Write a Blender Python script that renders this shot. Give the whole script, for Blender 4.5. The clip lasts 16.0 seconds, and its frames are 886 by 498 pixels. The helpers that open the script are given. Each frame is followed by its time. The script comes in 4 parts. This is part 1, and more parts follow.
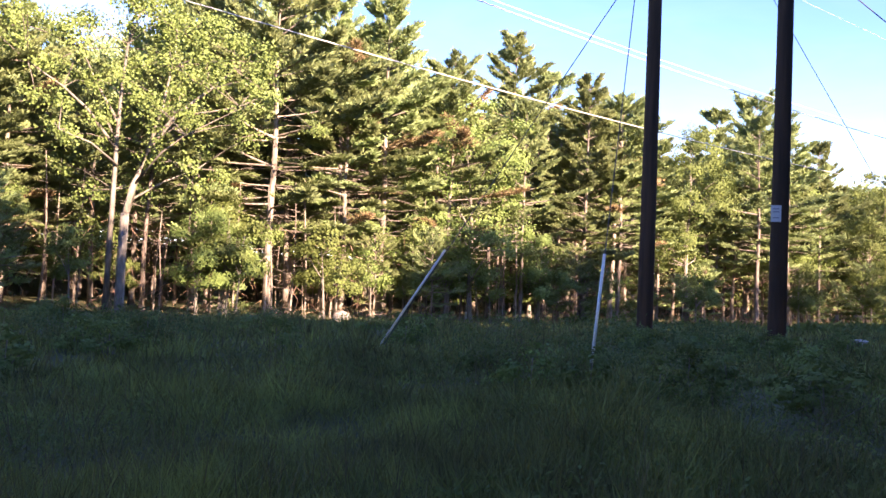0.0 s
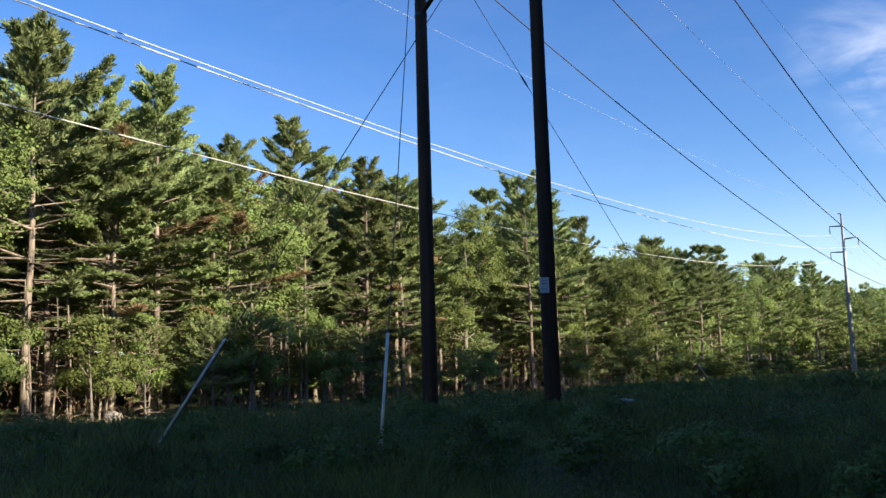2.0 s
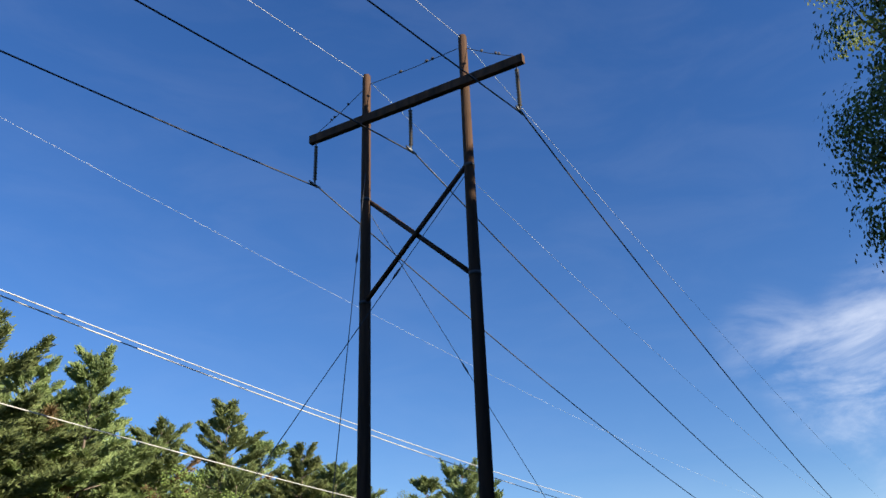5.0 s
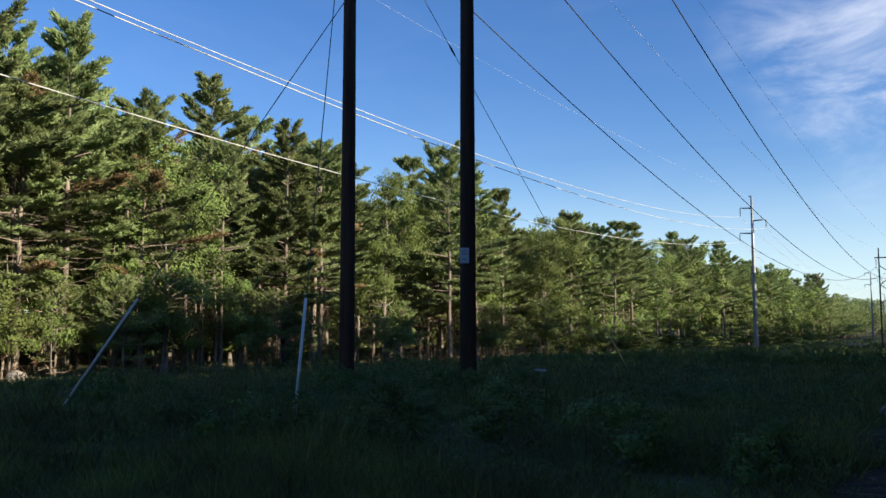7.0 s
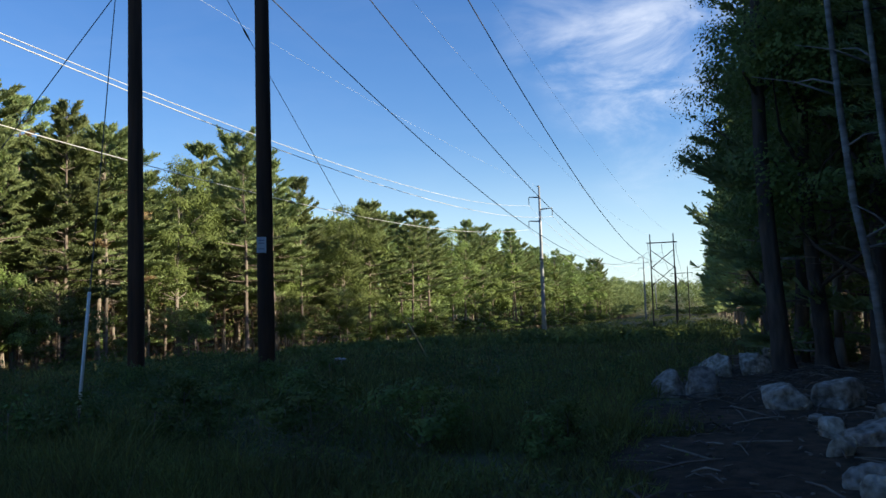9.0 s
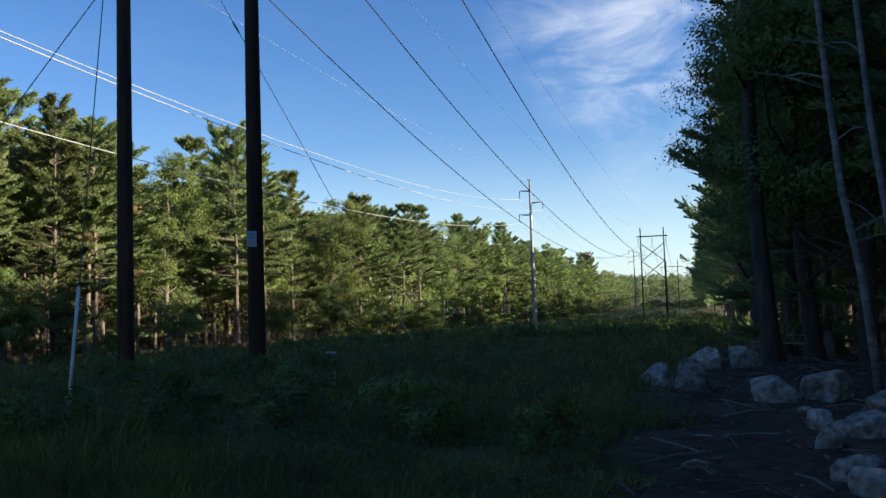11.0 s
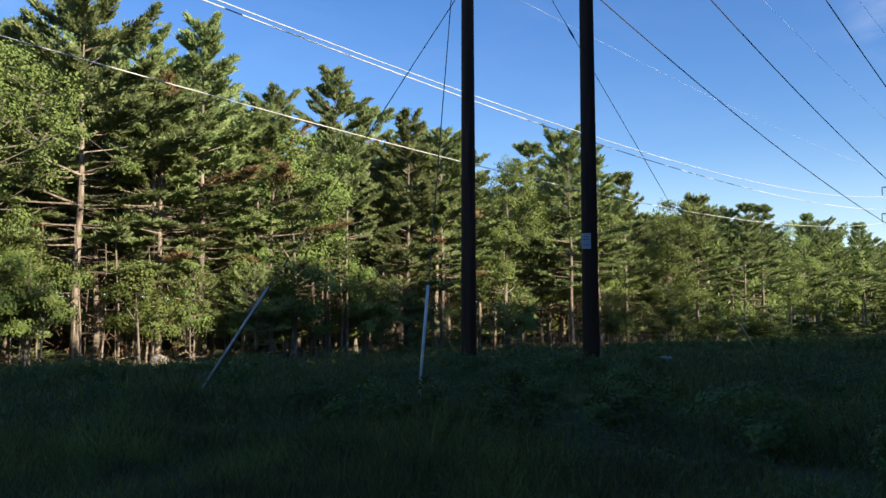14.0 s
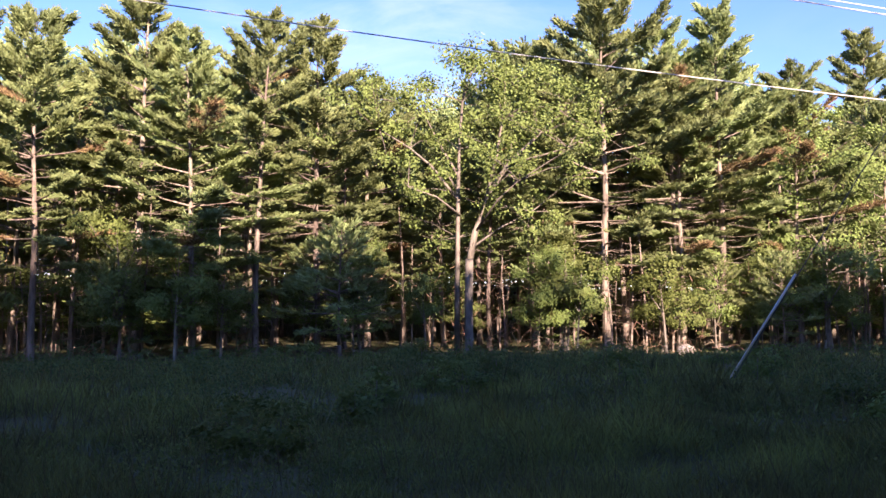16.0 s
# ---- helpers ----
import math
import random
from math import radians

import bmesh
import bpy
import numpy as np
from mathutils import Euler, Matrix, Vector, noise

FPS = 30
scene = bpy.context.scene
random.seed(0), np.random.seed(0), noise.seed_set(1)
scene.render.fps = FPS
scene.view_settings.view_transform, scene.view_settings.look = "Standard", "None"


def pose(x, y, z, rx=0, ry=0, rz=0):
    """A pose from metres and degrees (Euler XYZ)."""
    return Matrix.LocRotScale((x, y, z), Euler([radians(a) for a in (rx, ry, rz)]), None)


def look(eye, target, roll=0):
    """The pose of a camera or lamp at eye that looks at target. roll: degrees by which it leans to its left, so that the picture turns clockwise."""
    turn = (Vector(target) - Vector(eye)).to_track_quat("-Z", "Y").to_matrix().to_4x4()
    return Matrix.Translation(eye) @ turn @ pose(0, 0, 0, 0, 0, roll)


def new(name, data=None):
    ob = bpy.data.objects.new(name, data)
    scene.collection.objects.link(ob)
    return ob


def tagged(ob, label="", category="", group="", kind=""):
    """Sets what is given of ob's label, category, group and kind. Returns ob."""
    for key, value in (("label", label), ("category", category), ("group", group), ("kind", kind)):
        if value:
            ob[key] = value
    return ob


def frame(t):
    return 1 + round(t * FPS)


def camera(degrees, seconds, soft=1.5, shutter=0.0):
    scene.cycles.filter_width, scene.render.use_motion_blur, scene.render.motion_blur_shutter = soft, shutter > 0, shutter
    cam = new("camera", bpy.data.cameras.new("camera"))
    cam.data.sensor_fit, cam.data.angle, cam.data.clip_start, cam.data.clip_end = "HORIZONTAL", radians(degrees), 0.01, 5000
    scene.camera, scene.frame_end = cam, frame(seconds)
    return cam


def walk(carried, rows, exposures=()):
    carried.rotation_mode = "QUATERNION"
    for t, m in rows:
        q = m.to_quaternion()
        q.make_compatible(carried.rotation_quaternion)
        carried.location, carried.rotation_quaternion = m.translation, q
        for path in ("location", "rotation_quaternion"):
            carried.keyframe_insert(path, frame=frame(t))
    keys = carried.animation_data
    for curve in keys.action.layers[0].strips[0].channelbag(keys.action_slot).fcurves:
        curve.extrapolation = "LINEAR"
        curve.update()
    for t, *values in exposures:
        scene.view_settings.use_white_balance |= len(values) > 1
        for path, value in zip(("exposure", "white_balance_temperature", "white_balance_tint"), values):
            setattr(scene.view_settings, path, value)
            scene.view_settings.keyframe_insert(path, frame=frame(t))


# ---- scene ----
cam = camera(54.2, 16.0, soft=1.5)
# seconds, yaw, pitch, roll of a hand-held turn on the spot
ROWS = [
    (0.0, 1.85, 1.94, -2.38),
    (0.5, -2.11, 3.36, -2.19),
    (1.0, -6.67, 3.7, -0.47),
    (1.5, -10.53, 5.0, 0.58),
    (2.0, -12.22, 7.46, 1.56),
    (2.5, -13.65, 12.24, 1.67),
    (3.0, -15.23, 17.64, 2.09),
    (3.2, -15.56, 19.62, 2.23),
    (3.6, -15.69, 23.15, 2.15),
    (4.0, -15.83, 25.85, 2.07),
    (4.4, -15.96, 27.27, 2.0),
    (4.8, -16.09, 26.96, 1.92),
    (5.3, -16.26, 23.45, 1.82),
    (5.5, -16.61, 20.93, 1.71),
    (6.0, -18.1, 14.64, 0.86),
    (6.5, -18.74, 9.09, 0.22),
    (7.0, -17.63, 5.28, 0.07),
    (7.5, -19.26, 4.8, 0.39),
    (8.0, -24.51, 4.88, 0.94),
    (8.5, -28.73, 4.57, 1.67),
    (9.0, -30.8, 4.32, 1.73),
    (9.2, -31.15, 4.3, 1.75),
    (10.2, -31.6, 4.1, 1.82),
    (11.3, -31.15, 3.75, 1.87),
    (11.5, -30.9, 3.65, 1.88),
    (12.0, -30.22, 3.58, 1.96),
    (12.5, -27.94, 3.82, 1.53),
    (13.0, -23.81, 4.26, 1.08),
    (13.5, -17.67, 4.7, 0.58),
    (14.0, -9.63, 4.4, 0.1),
    (14.5, -0.97, 3.75, 0.23),
    (15.0, 7.74, 4.04, 0.24),
    (15.5, 15.92, 4.09, 0.49),
    (16.0, 23.97, 3.91, 0.5),
]

EYE = 1.6
walk(cam, [(t, pose(0, 0, EYE, 90 + p, r, y)) for t, y, p, r in ROWS],
     exposures=[(0.0, 2.72, 7250, 35), (0.5, 2.13, 6900, 33), (1.0, 1.73, 6750, 31), (1.5, 1.39, 6700, 16), (2.0, 1.31, 6500, 11), (3.0, 0.81, 6400, 9), (5.5, 0.98, 6400, 10), (6.5, 0.90, 6400, 10), (7.0, 0.99, 6400, 10), (7.5, 1.33, 6450, 9), (8.0, 1.29, 6500, 9),
                (9.0, 1.11, 6500, 8), (12.5, 1.03, 6500, 8), (13.5, 1.05, 6500, 9), (14.0, 1.18, 6500, 10), (14.5, 1.25, 6550, 16), (15.0, 1.54, 6600, 25), (15.5, 1.85, 6650, 34), (16.0, 2.03, 6800, 37)])

# ---- sun, sky ----
SUN_YAW, SUN_EL = -134.0, 22.5


def heading(yaw, el=0.0):
    """Unit vector; yaw in degrees to the left of +y."""
    y, e = radians(yaw), radians(el)
    return Vector((-math.sin(y) * math.cos(e), math.cos(y) * math.cos(e), math.sin(e)))


world = bpy.data.worlds.new("sky")
scene.world = world
world.use_nodes = True
wn, wl = world.node_tree.nodes, world.node_tree.links
sky = wn.new("ShaderNodeTexSky")
sky.sky_type, sky.sun_disc = "NISHITA", False
sky.sun_elevation, sky.sun_rotation = radians(SUN_EL), radians(-SUN_YAW)
sky.air_density, sky.dust_density, sky.ozone_density = 1.0, 0.15, 3.0
wn["Background"].inputs["Strength"].default_value = 0.085
blue = wn.new("ShaderNodeHueSaturation")
blue.inputs["Saturation"].default_value = 1.25
blue.inputs["Hue"].default_value = 0.513
wl.new(sky.outputs["Color"], blue.inputs["Color"])


def math_node(op, a, b=None, clamp=False):
    m = wn.new("ShaderNodeMath")
    m.operation, m.use_clamp = op, clamp
    for k, value in enumerate((a, b)):
        if value is None:
            continue
        if isinstance(value, (int, float)):
            m.inputs[k].default_value = value
        else:
            wl.new(value, m.inputs[k])
    return m.outputs[0]


def cloud_zone(yaw, el, width, peak):
    """Thin cloud lies thickest round one heading."""
    dot = wn.new("ShaderNodeVectorMath")
    dot.operation = "DOT_PRODUCT"
    wl.new(heaven.outputs["Generated"], dot.inputs[0])
    dot.inputs[1].default_value = heading(yaw, el)
    r = wn.new("ShaderNodeMapRange")
    r.interpolation_type = "SMOOTHSTEP"
    r.inputs["From Min"].default_value, r.inputs["From Max"].default_value = math.cos(radians(width)), 1.0
    r.inputs["To Max"].default_value = peak
    wl.new(dot.outputs["Value"], r.inputs["Value"])
    return r.outputs[0]


heaven = wn.new("ShaderNodeTexCoord")
streak = wn.new("ShaderNodeMapping")
streak.inputs["Rotation"].default_value = (radians(12), radians(-14), radians(-42))
streak.inputs["Scale"].default_value = (5.0, 7.0, 17.0)
wl.new(heaven.outputs["Generated"], streak.inputs["Vector"])
puff = wn.new("ShaderNodeTexNoise")
puff.inputs["Scale"].default_value, puff.inputs["Detail"].default_value, puff.inputs["Roughness"].default_value = 1.1, 8, 0.6
puff.inputs["Distortion"].default_value = 0.5
wl.new(streak.outputs[0], puff.inputs["Vector"])
thick = wn.new("ShaderNodeMapRange")
thick.interpolation_type = "SMOOTHSTEP"
thick.inputs["From Min"].default_value, thick.inputs["From Max"].default_value = 0.36, 0.74
wl.new(puff.outputs["Fac"], thick.inputs["Value"])
zones = math_node("ADD", cloud_zone(-42.6, 15.0, 5.5, 0.40), cloud_zone(-44.8, 10.0, 4.5, 0.14))
zones = math_node("ADD", zones, cloud_zone(-38.5, 17.8, 4.0, 0.20))
zones = math_node("ADD", zones, cloud_zone(-47.5, 16.6, 7.0, 0.42))
zones = math_node("ADD", zones, cloud_zone(27.0, 15.0, 16.0, 0.12))
zones = math_node("ADD", zones, 0.02)
cover = math_node("MULTIPLY", thick.outputs[0], zones, True)
veil = wn.new("ShaderNodeMix")
veil.data_type = "RGBA"
wl.new(cover, veil.inputs["Factor"])
wl.new(blue.outputs[0], veil.inputs["A"])
veil.inputs["B"].default_value = (6.6, 6.8, 7.3, 1)
axes = wn.new("ShaderNodeSeparateXYZ")
wl.new(heaven.outputs["Generated"], axes.inputs[0])
low = wn.new("ShaderNodeMapRange")
low.interpolation_type = "SMOOTHSTEP"
low.inputs["From Min"].default_value, low.inputs["From Max"].default_value = 0.0, 0.20
low.inputs["To Min"].default_value, low.inputs["To Max"].default_value = 0.54, 0.0
wl.new(axes.outputs["Z"], low.inputs["Value"])
haze = wn.new("ShaderNodeMix")
haze.data_type = "RGBA"
wl.new(low.outputs[0], haze.inputs["Factor"])
wl.new(veil.outputs["Result"], haze.inputs["A"])
haze.inputs["B"].default_value = (4.7, 5.8, 6.9, 1)
wl.new(haze.outputs["Result"], wn["Background"].inputs["Color"])

sun = new("sun", bpy.data.lights.new("sun", "SUN"))
sun.data.energy, sun.data.angle, sun.data.color = 5.0, radians(0.6), (1.0, 0.89, 0.68)
sun.matrix_world = look(heading(SUN_YAW, SUN_EL) * 100, (0, 0, 0))


# ---- plan: u along the power line, v to its left ----
LINE = -47.5
EU, EV = heading(LINE), heading(LINE + 90)
TREE_V = 43.0


def uv_of(x, y):
    p = Vector((x, y, 0))
    return p.dot(EU), p.dot(EV)


def smooth(a, b, x):
    s = min(1.0, max(0.0, (x - a) / (b - a)))
    return s * s * (3 - 2 * s)


def ground_z(x, y):
    u, v = uv_of(x, y)
    z = -2.7 * (1 - math.exp(-max(0.0, u - 15) / 120.0)) - 0.85 * smooth(17, 43, v)
    r = math.hypot(x, y)
    z += 0.16 * smooth(6, 14, r) * noise.noise((x * 0.16, y * 0.16, 3.1))
    z += 0.30 * smooth(40, 90, r) * noise.noise((x * 0.03, y * 0.03, 7.7))
    z += 6.0 * smooth(70, 105, v)
    # far hill that closes the corridor
    z += 22.0 * smooth(560, 1150, u) * (0.75 + 0.5 * noise.noise((x * 0.002, y * 0.002, 1.3)))
    return z


def at_uv(u, v, lift=0.0):
    p = EU * u + EV * v
    return Vector((p.x, p.y, ground_z(p.x, p.y) + lift))


def at_yaw(yaw, dist, z=None):
    p = heading(yaw) * dist
    return Vector((p.x, p.y, ground_z(p.x, p.y) if z is None else z))


# ---- materials ----
def material(name, colour, rough=0.8, metal=0.0, grain=0.0, scale=8.0, dark=None, bump=0.0, bump_scale=40.0, stretch=(1, 1, 1),
             translucent=0.0, per_object=0.0, per_piece=0.0, spec=0.3):
    m = bpy.data.materials.new(name)
    m.use_nodes = True
    n, l = m.node_tree.nodes, m.node_tree.links
    b = n["Principled BSDF"]
    b.inputs["Roughness"].default_value, b.inputs["Metallic"].default_value = rough, metal
    b.inputs["Specular IOR Level"].default_value = spec
    coord = n.new("ShaderNodeTexCoord")
    mapping = n.new("ShaderNodeMapping")
    mapping.inputs["Scale"].default_value = stretch
    l.new(coord.outputs["Object"], mapping.inputs["Vector"])
    col = n.new("ShaderNodeRGB")
    col.outputs[0].default_value = (*colour, 1)
    out = col.outputs[0]
    if grain:
        for sc, amount in ((scale, grain), (scale * 0.13, grain * 0.8)):
            t = n.new("ShaderNodeTexNoise")
            t.inputs["Scale"].default_value, t.inputs["Detail"].default_value = sc, 5
            l.new(mapping.outputs[0], t.inputs["Vector"])
            r = n.new("ShaderNodeMapRange")
            r.inputs["From Min"].default_value, r.inputs["From Max"].default_value = 0.35, 0.65
            r.inputs["To Max"].default_value = amount
            l.new(t.outputs["Fac"], r.inputs["Value"])
            mix = n.new("ShaderNodeMix")
            mix.data_type = "RGBA"
            l.new(r.outputs[0], mix.inputs["Factor"])
            l.new(out, mix.inputs["A"])
            mix.inputs["B"].default_value = (*(dark or [c * 0.35 for c in colour]), 1)
            out = mix.outputs["Result"]
    for source, amount in (("object", per_object), ("piece", per_piece)):
        if not amount:
            continue
        if source == "object":
            rnd = n.new("ShaderNodeObjectInfo").outputs["Random"]
        else:
            rnd = n.new("ShaderNodeNewGeometry").outputs["Random Per Island"]
        h = n.new("ShaderNodeHueSaturation")
        v = n.new("ShaderNodeMapRange")
        v.inputs["To Min"].default_value, v.inputs["To Max"].default_value = 1 - amount, 1 + amount
        l.new(rnd, v.inputs["Value"])
        l.new(v.outputs[0], h.inputs["Value"])
        hue = n.new("ShaderNodeMapRange")
        hue.inputs["To Min"].default_value, hue.inputs["To Max"].default_value = 0.5 - amount * 0.055, 0.5 + amount * 0.045
        l.new(rnd, hue.inputs["Value"])
        l.new(hue.outputs[0], h.inputs["Hue"])
        l.new(out, h.inputs["Color"])
        out = h.outputs[0]
    l.new(out, b.inputs["Base Color"])
    if bump:
        t = n.new("ShaderNodeTexNoise")
        t.inputs["Scale"].default_value, t.inputs["Detail"].default_value = bump_scale, 6
        l.new(mapping.outputs[0], t.inputs["Vector"])
        bp = n.new("ShaderNodeBump")
        bp.inputs["Strength"].default_value = bump
        bp.inputs["Distance"].default_value = 0.05
        l.new(t.outputs["Fac"], bp.inputs["Height"])
        l.new(bp.outputs[0], b.inputs["Normal"])
    if translucent:
        tr = n.new("ShaderNodeBsdfTranslucent")
        l.new(out, tr.inputs["Color"])
        mx = n.new("ShaderNodeMixShader")
        mx.inputs[0].default_value = translucent
        l.new(b.outputs[0], mx.inputs[1])
        l.new(tr.outputs[0], mx.inputs[2])
        l.new(mx.outputs[0], n["Material Output"].inputs["Surface"])
    return m


M_SOIL = material("field_soil", (0.120, 0.105, 0.044), 0.95, grain=0.8, scale=1.6, dark=(0.075, 0.080, 0.034), bump=0.6, bump_scale=9)
M_GRASS = material("grass", (0.320, 0.360, 0.095), 0.7, grain=0.85, scale=0.9, dark=(0.115, 0.102, 0.042), per_piece=0.4, translucent=0.35, spec=0.2)
M_STRAW = material("dry_stalks", (0.17, 0.145, 0.075), 0.8, per_piece=0.4, translucent=0.3, spec=0.1)
M_HAY = material("dry_grass", (0.36, 0.31, 0.16), 0.8, grain=0.6, scale=0.5, dark=(0.14, 0.16, 0.06), per_piece=0.3, translucent=0.35, spec=0.1)
M_TWIG = material("dry_twigs", (0.30, 0.19, 0.13), 0.9, per_piece=0.4, spec=0.1)
M_WEED = material("weed_leaves", (0.250, 0.300, 0.085), 0.75, grain=0.8, scale=1.4, dark=(0.100, 0.120, 0.042), per_piece=0.12, translucent=0.35, spec=0.12)
M_THICKET = material("thicket_leaves", (0.170, 0.230, 0.085), 0.75, grain=0.6, scale=1.2, per_piece=0.12, translucent=0.3, spec=0.12)
M_NEEDLE = material("pine_needles", (0.270, 0.322, 0.128), 0.65, grain=0.6, scale=0.9, dark=(0.150, 0.195, 0.088), per_object=0.26, per_piece=0.15, translucent=0.28, spec=0.08)
M_RUST = material("dry_needles", (0.27, 0.19, 0.10), 0.8, per_piece=0.5, translucent=0.2, spec=0.1)
M_LEAF = material("oak_leaves", (0.190, 0.247, 0.070), 0.6, grain=0.6, scale=0.8, dark=(0.105, 0.140, 0.046), per_object=0.28, per_piece=0.15, translucent=0.24, spec=0.10)
M_BARK = material("pine_bark", (0.36, 0.295, 0.24), 0.95, grain=0.75, scale=5, dark=(0.08, 0.06, 0.05), bump=0.9, bump_scale=12, stretch=(1, 1, 0.25), per_object=0.2, spec=0.1)
# pine bark again, its colour darkened to stand for the near wood's shade
M_SHADEBARK = material("shaded_bark", (0.15, 0.12, 0.10), 0.95, grain=0.75, scale=5, dark=(0.05, 0.04, 0.035), bump=0.9, bump_scale=12, stretch=(1, 1, 0.25), spec=0.1)
M_OAKBARK = material("oak_bark", (0.30, 0.26, 0.21), 0.95, grain=0.7, scale=6, dark=(0.10, 0.085, 0.07), bump=0.8, bump_scale=14, stretch=(1, 1, 0.3), per_object=0.15, spec=0.1)
M_BIRCH = material("birch_bark", (0.42, 0.39, 0.36), 0.85, grain=0.8, scale=5, dark=(0.14, 0.13, 0.12), bump=0.5, bump_scale=18, stretch=(0.5, 0.5, 2.2), spec=0.2)
M_POLE = material("treated_pole", (0.135, 0.072, 0.045), 0.85, grain=0.7, scale=7, dark=(0.045, 0.030, 0.022), bump=0.5, bump_scale=20, stretch=(1, 1, 0.06), spec=0.2)
M_STEEL = material("galvanised_steel", (0.36, 0.37, 0.38), 0.55, metal=0.6, grain=0.4, scale=3, bump=0.15)
M_FARWOOD = material("weathered_pole", (0.10, 0.085, 0.075), 0.9, grain=0.5, scale=6, stretch=(1, 1, 0.1))
M_INSUL = material("insulator_polymer", (0.10, 0.09, 0.085), 0.5)
M_WIRE = material("aluminium_wire", (0.72, 0.71, 0.68), 0.5, metal=0.25, grain=0.3, scale=0.6)
M_DARKWIRE = material("weathered_wire", (0.11, 0.11, 0.115), 0.55, metal=0.6, grain=0.3, scale=0.8)
M_TUBE = material("white_marker_plastic", (0.86, 0.81, 0.70), 0.5, grain=0.15, scale=6, dark=(0.45, 0.45, 0.42))
M_YTUBE = material("yellow_marker_plastic", (0.88, 0.74, 0.44), 0.6, grain=0.15, scale=6)
M_SIGN = material("painted_sign", (0.72, 0.74, 0.76), 0.45, grain=0.25, scale=14, dark=(0.5, 0.5, 0.52))
M_INK = material("sign_print", (0.22, 0.24, 0.30), 0.6)
M_ROCK = material("granite", (0.60, 0.53, 0.45), 0.92, grain=0.8, scale=9, dark=(0.12, 0.10, 0.075), bump=1.0, bump_scale=14, per_object=0.2, spec=0.2)
M_STICK = material("dead_wood", (0.27, 0.22, 0.18), 0.95, grain=0.6, scale=8, per_piece=0.4, spec=0.1)
M_LITTER = material("needle_litter", (0.15, 0.095, 0.060), 0.98, grain=0.8, scale=5, dark=(0.04, 0.032, 0.024), bump=0.9, bump_scale=16, spec=0.1)


# ---- building helpers ----
def part(name, data, mat, parent=None, label=""):
    """Links a bmesh or mesh as one object, under parent where given."""
    if isinstance(data, bmesh.types.BMesh):
        me = bpy.data.meshes.new(name)
        data.to_mesh(me)
        data.free()
    else:
        me = data
    if not me.materials:
        me.materials.append(mat)
    ob = new(name, me)
    ob.parent = parent
    if label:
        ob["label"] = label
    return ob


def smooth_faces(me):
    me.polygons.foreach_set("use_smooth", np.ones(len(me.polygons), dtype=bool))
    return me


class Soup:
    """Vertices and faces gathered for one mesh."""

    def __init__(self):
        self.v, self.f = [], []

    def tube(self, pts, radii, sides=6, cap=True):
        base, n = len(self.v), len(pts)
        for i, p in enumerate(pts):
            d = (Vector(pts[min(i + 1, n - 1)]) - Vector(pts[max(i - 1, 0)])).normalized()
            a = d.cross(Vector((0, 0, 1)) if abs(d.z) < 0.9 else Vector((1, 0, 0))).normalized()
            b = d.cross(a)
            for k in range(sides):
                w = 2 * math.pi * k / sides
                self.v.append(Vector(p) + (a * math.cos(w) + b * math.sin(w)) * radii[i])
        for i in range(n - 1):
            for k in range(sides):
                k2 = (k + 1) % sides
                self.f.append((base + i * sides + k, base + i * sides + k2, base + (i + 1) * sides + k2, base + (i + 1) * sides + k))
        if cap:
            self.f.append(tuple(base + k for k in range(sides))[::-1])
            self.f.append(tuple(base + (n - 1) * sides + k for k in range(sides)))
        return self

    def box(self, m, sx, sy, sz):
        base = len(self.v)
        for x in (-0.5, 0.5):
            for y in (-0.5, 0.5):
                for z in (-0.5, 0.5):
                    self.v.append(m @ Vector((x * sx, y * sy, z * sz)))
        for q in ((0, 1, 3, 2), (4, 6, 7, 5), (0, 4, 5, 1), (2, 3, 7, 6), (0, 2, 6, 4), (1, 5, 7, 3)):
            self.f.append(tuple(base + k for k in q))
        return self

    def mesh(self, name, smoothed=False):
        me = bpy.data.meshes.new(name)
        me.from_pydata([tuple(p) for p in self.v], [], self.f)
        me.update()
        return smooth_faces(me) if smoothed else me


def blades(name, base, way, side, length, width, fan=False):
    """A mesh of loose blades: broad leaves, or needle sprays that taper to a point."""
    n = len(base)
    tip = base + way * length[:, None]
    mid = base + way * (length * 0.45)[:, None]
    s = side * (width * 0.5)[:, None]
    if fan:
        turned = (np.arange(n) % 2)[:, None] == 0
        root, end = np.where(turned, tip, base), np.where(turned, base, tip)
        v = np.stack([root - s, root + s, end], 1).reshape(-1, 3)
    else:
        v = np.stack([base, mid + s, tip, mid - s], 1).reshape(-1, 3)
    c = 3 if fan else 4
    f = np.arange(n * c)
    me = bpy.data.meshes.new(name)
    me.vertices.add(len(v))
    me.vertices.foreach_set("co", v.ravel())
    me.loops.add(n * c)
    me.loops.foreach_set("vertex_index", f)
    me.polygons.add(n)
    me.polygons.foreach_set("loop_start", np.arange(n) * c)
    me.update()
    me.validate()
    return me


def unit_rows(a):
    return a / np.maximum(1e-9, np.linalg.norm(a, axis=1))[:, None]


def thing(name, place, label, category, group="", kind=""):
    ob = new(name)
    ob.matrix_basis = place if isinstance(place, Matrix) else Matrix.Translation(place)
    return tagged(ob, label, category, group, kind)


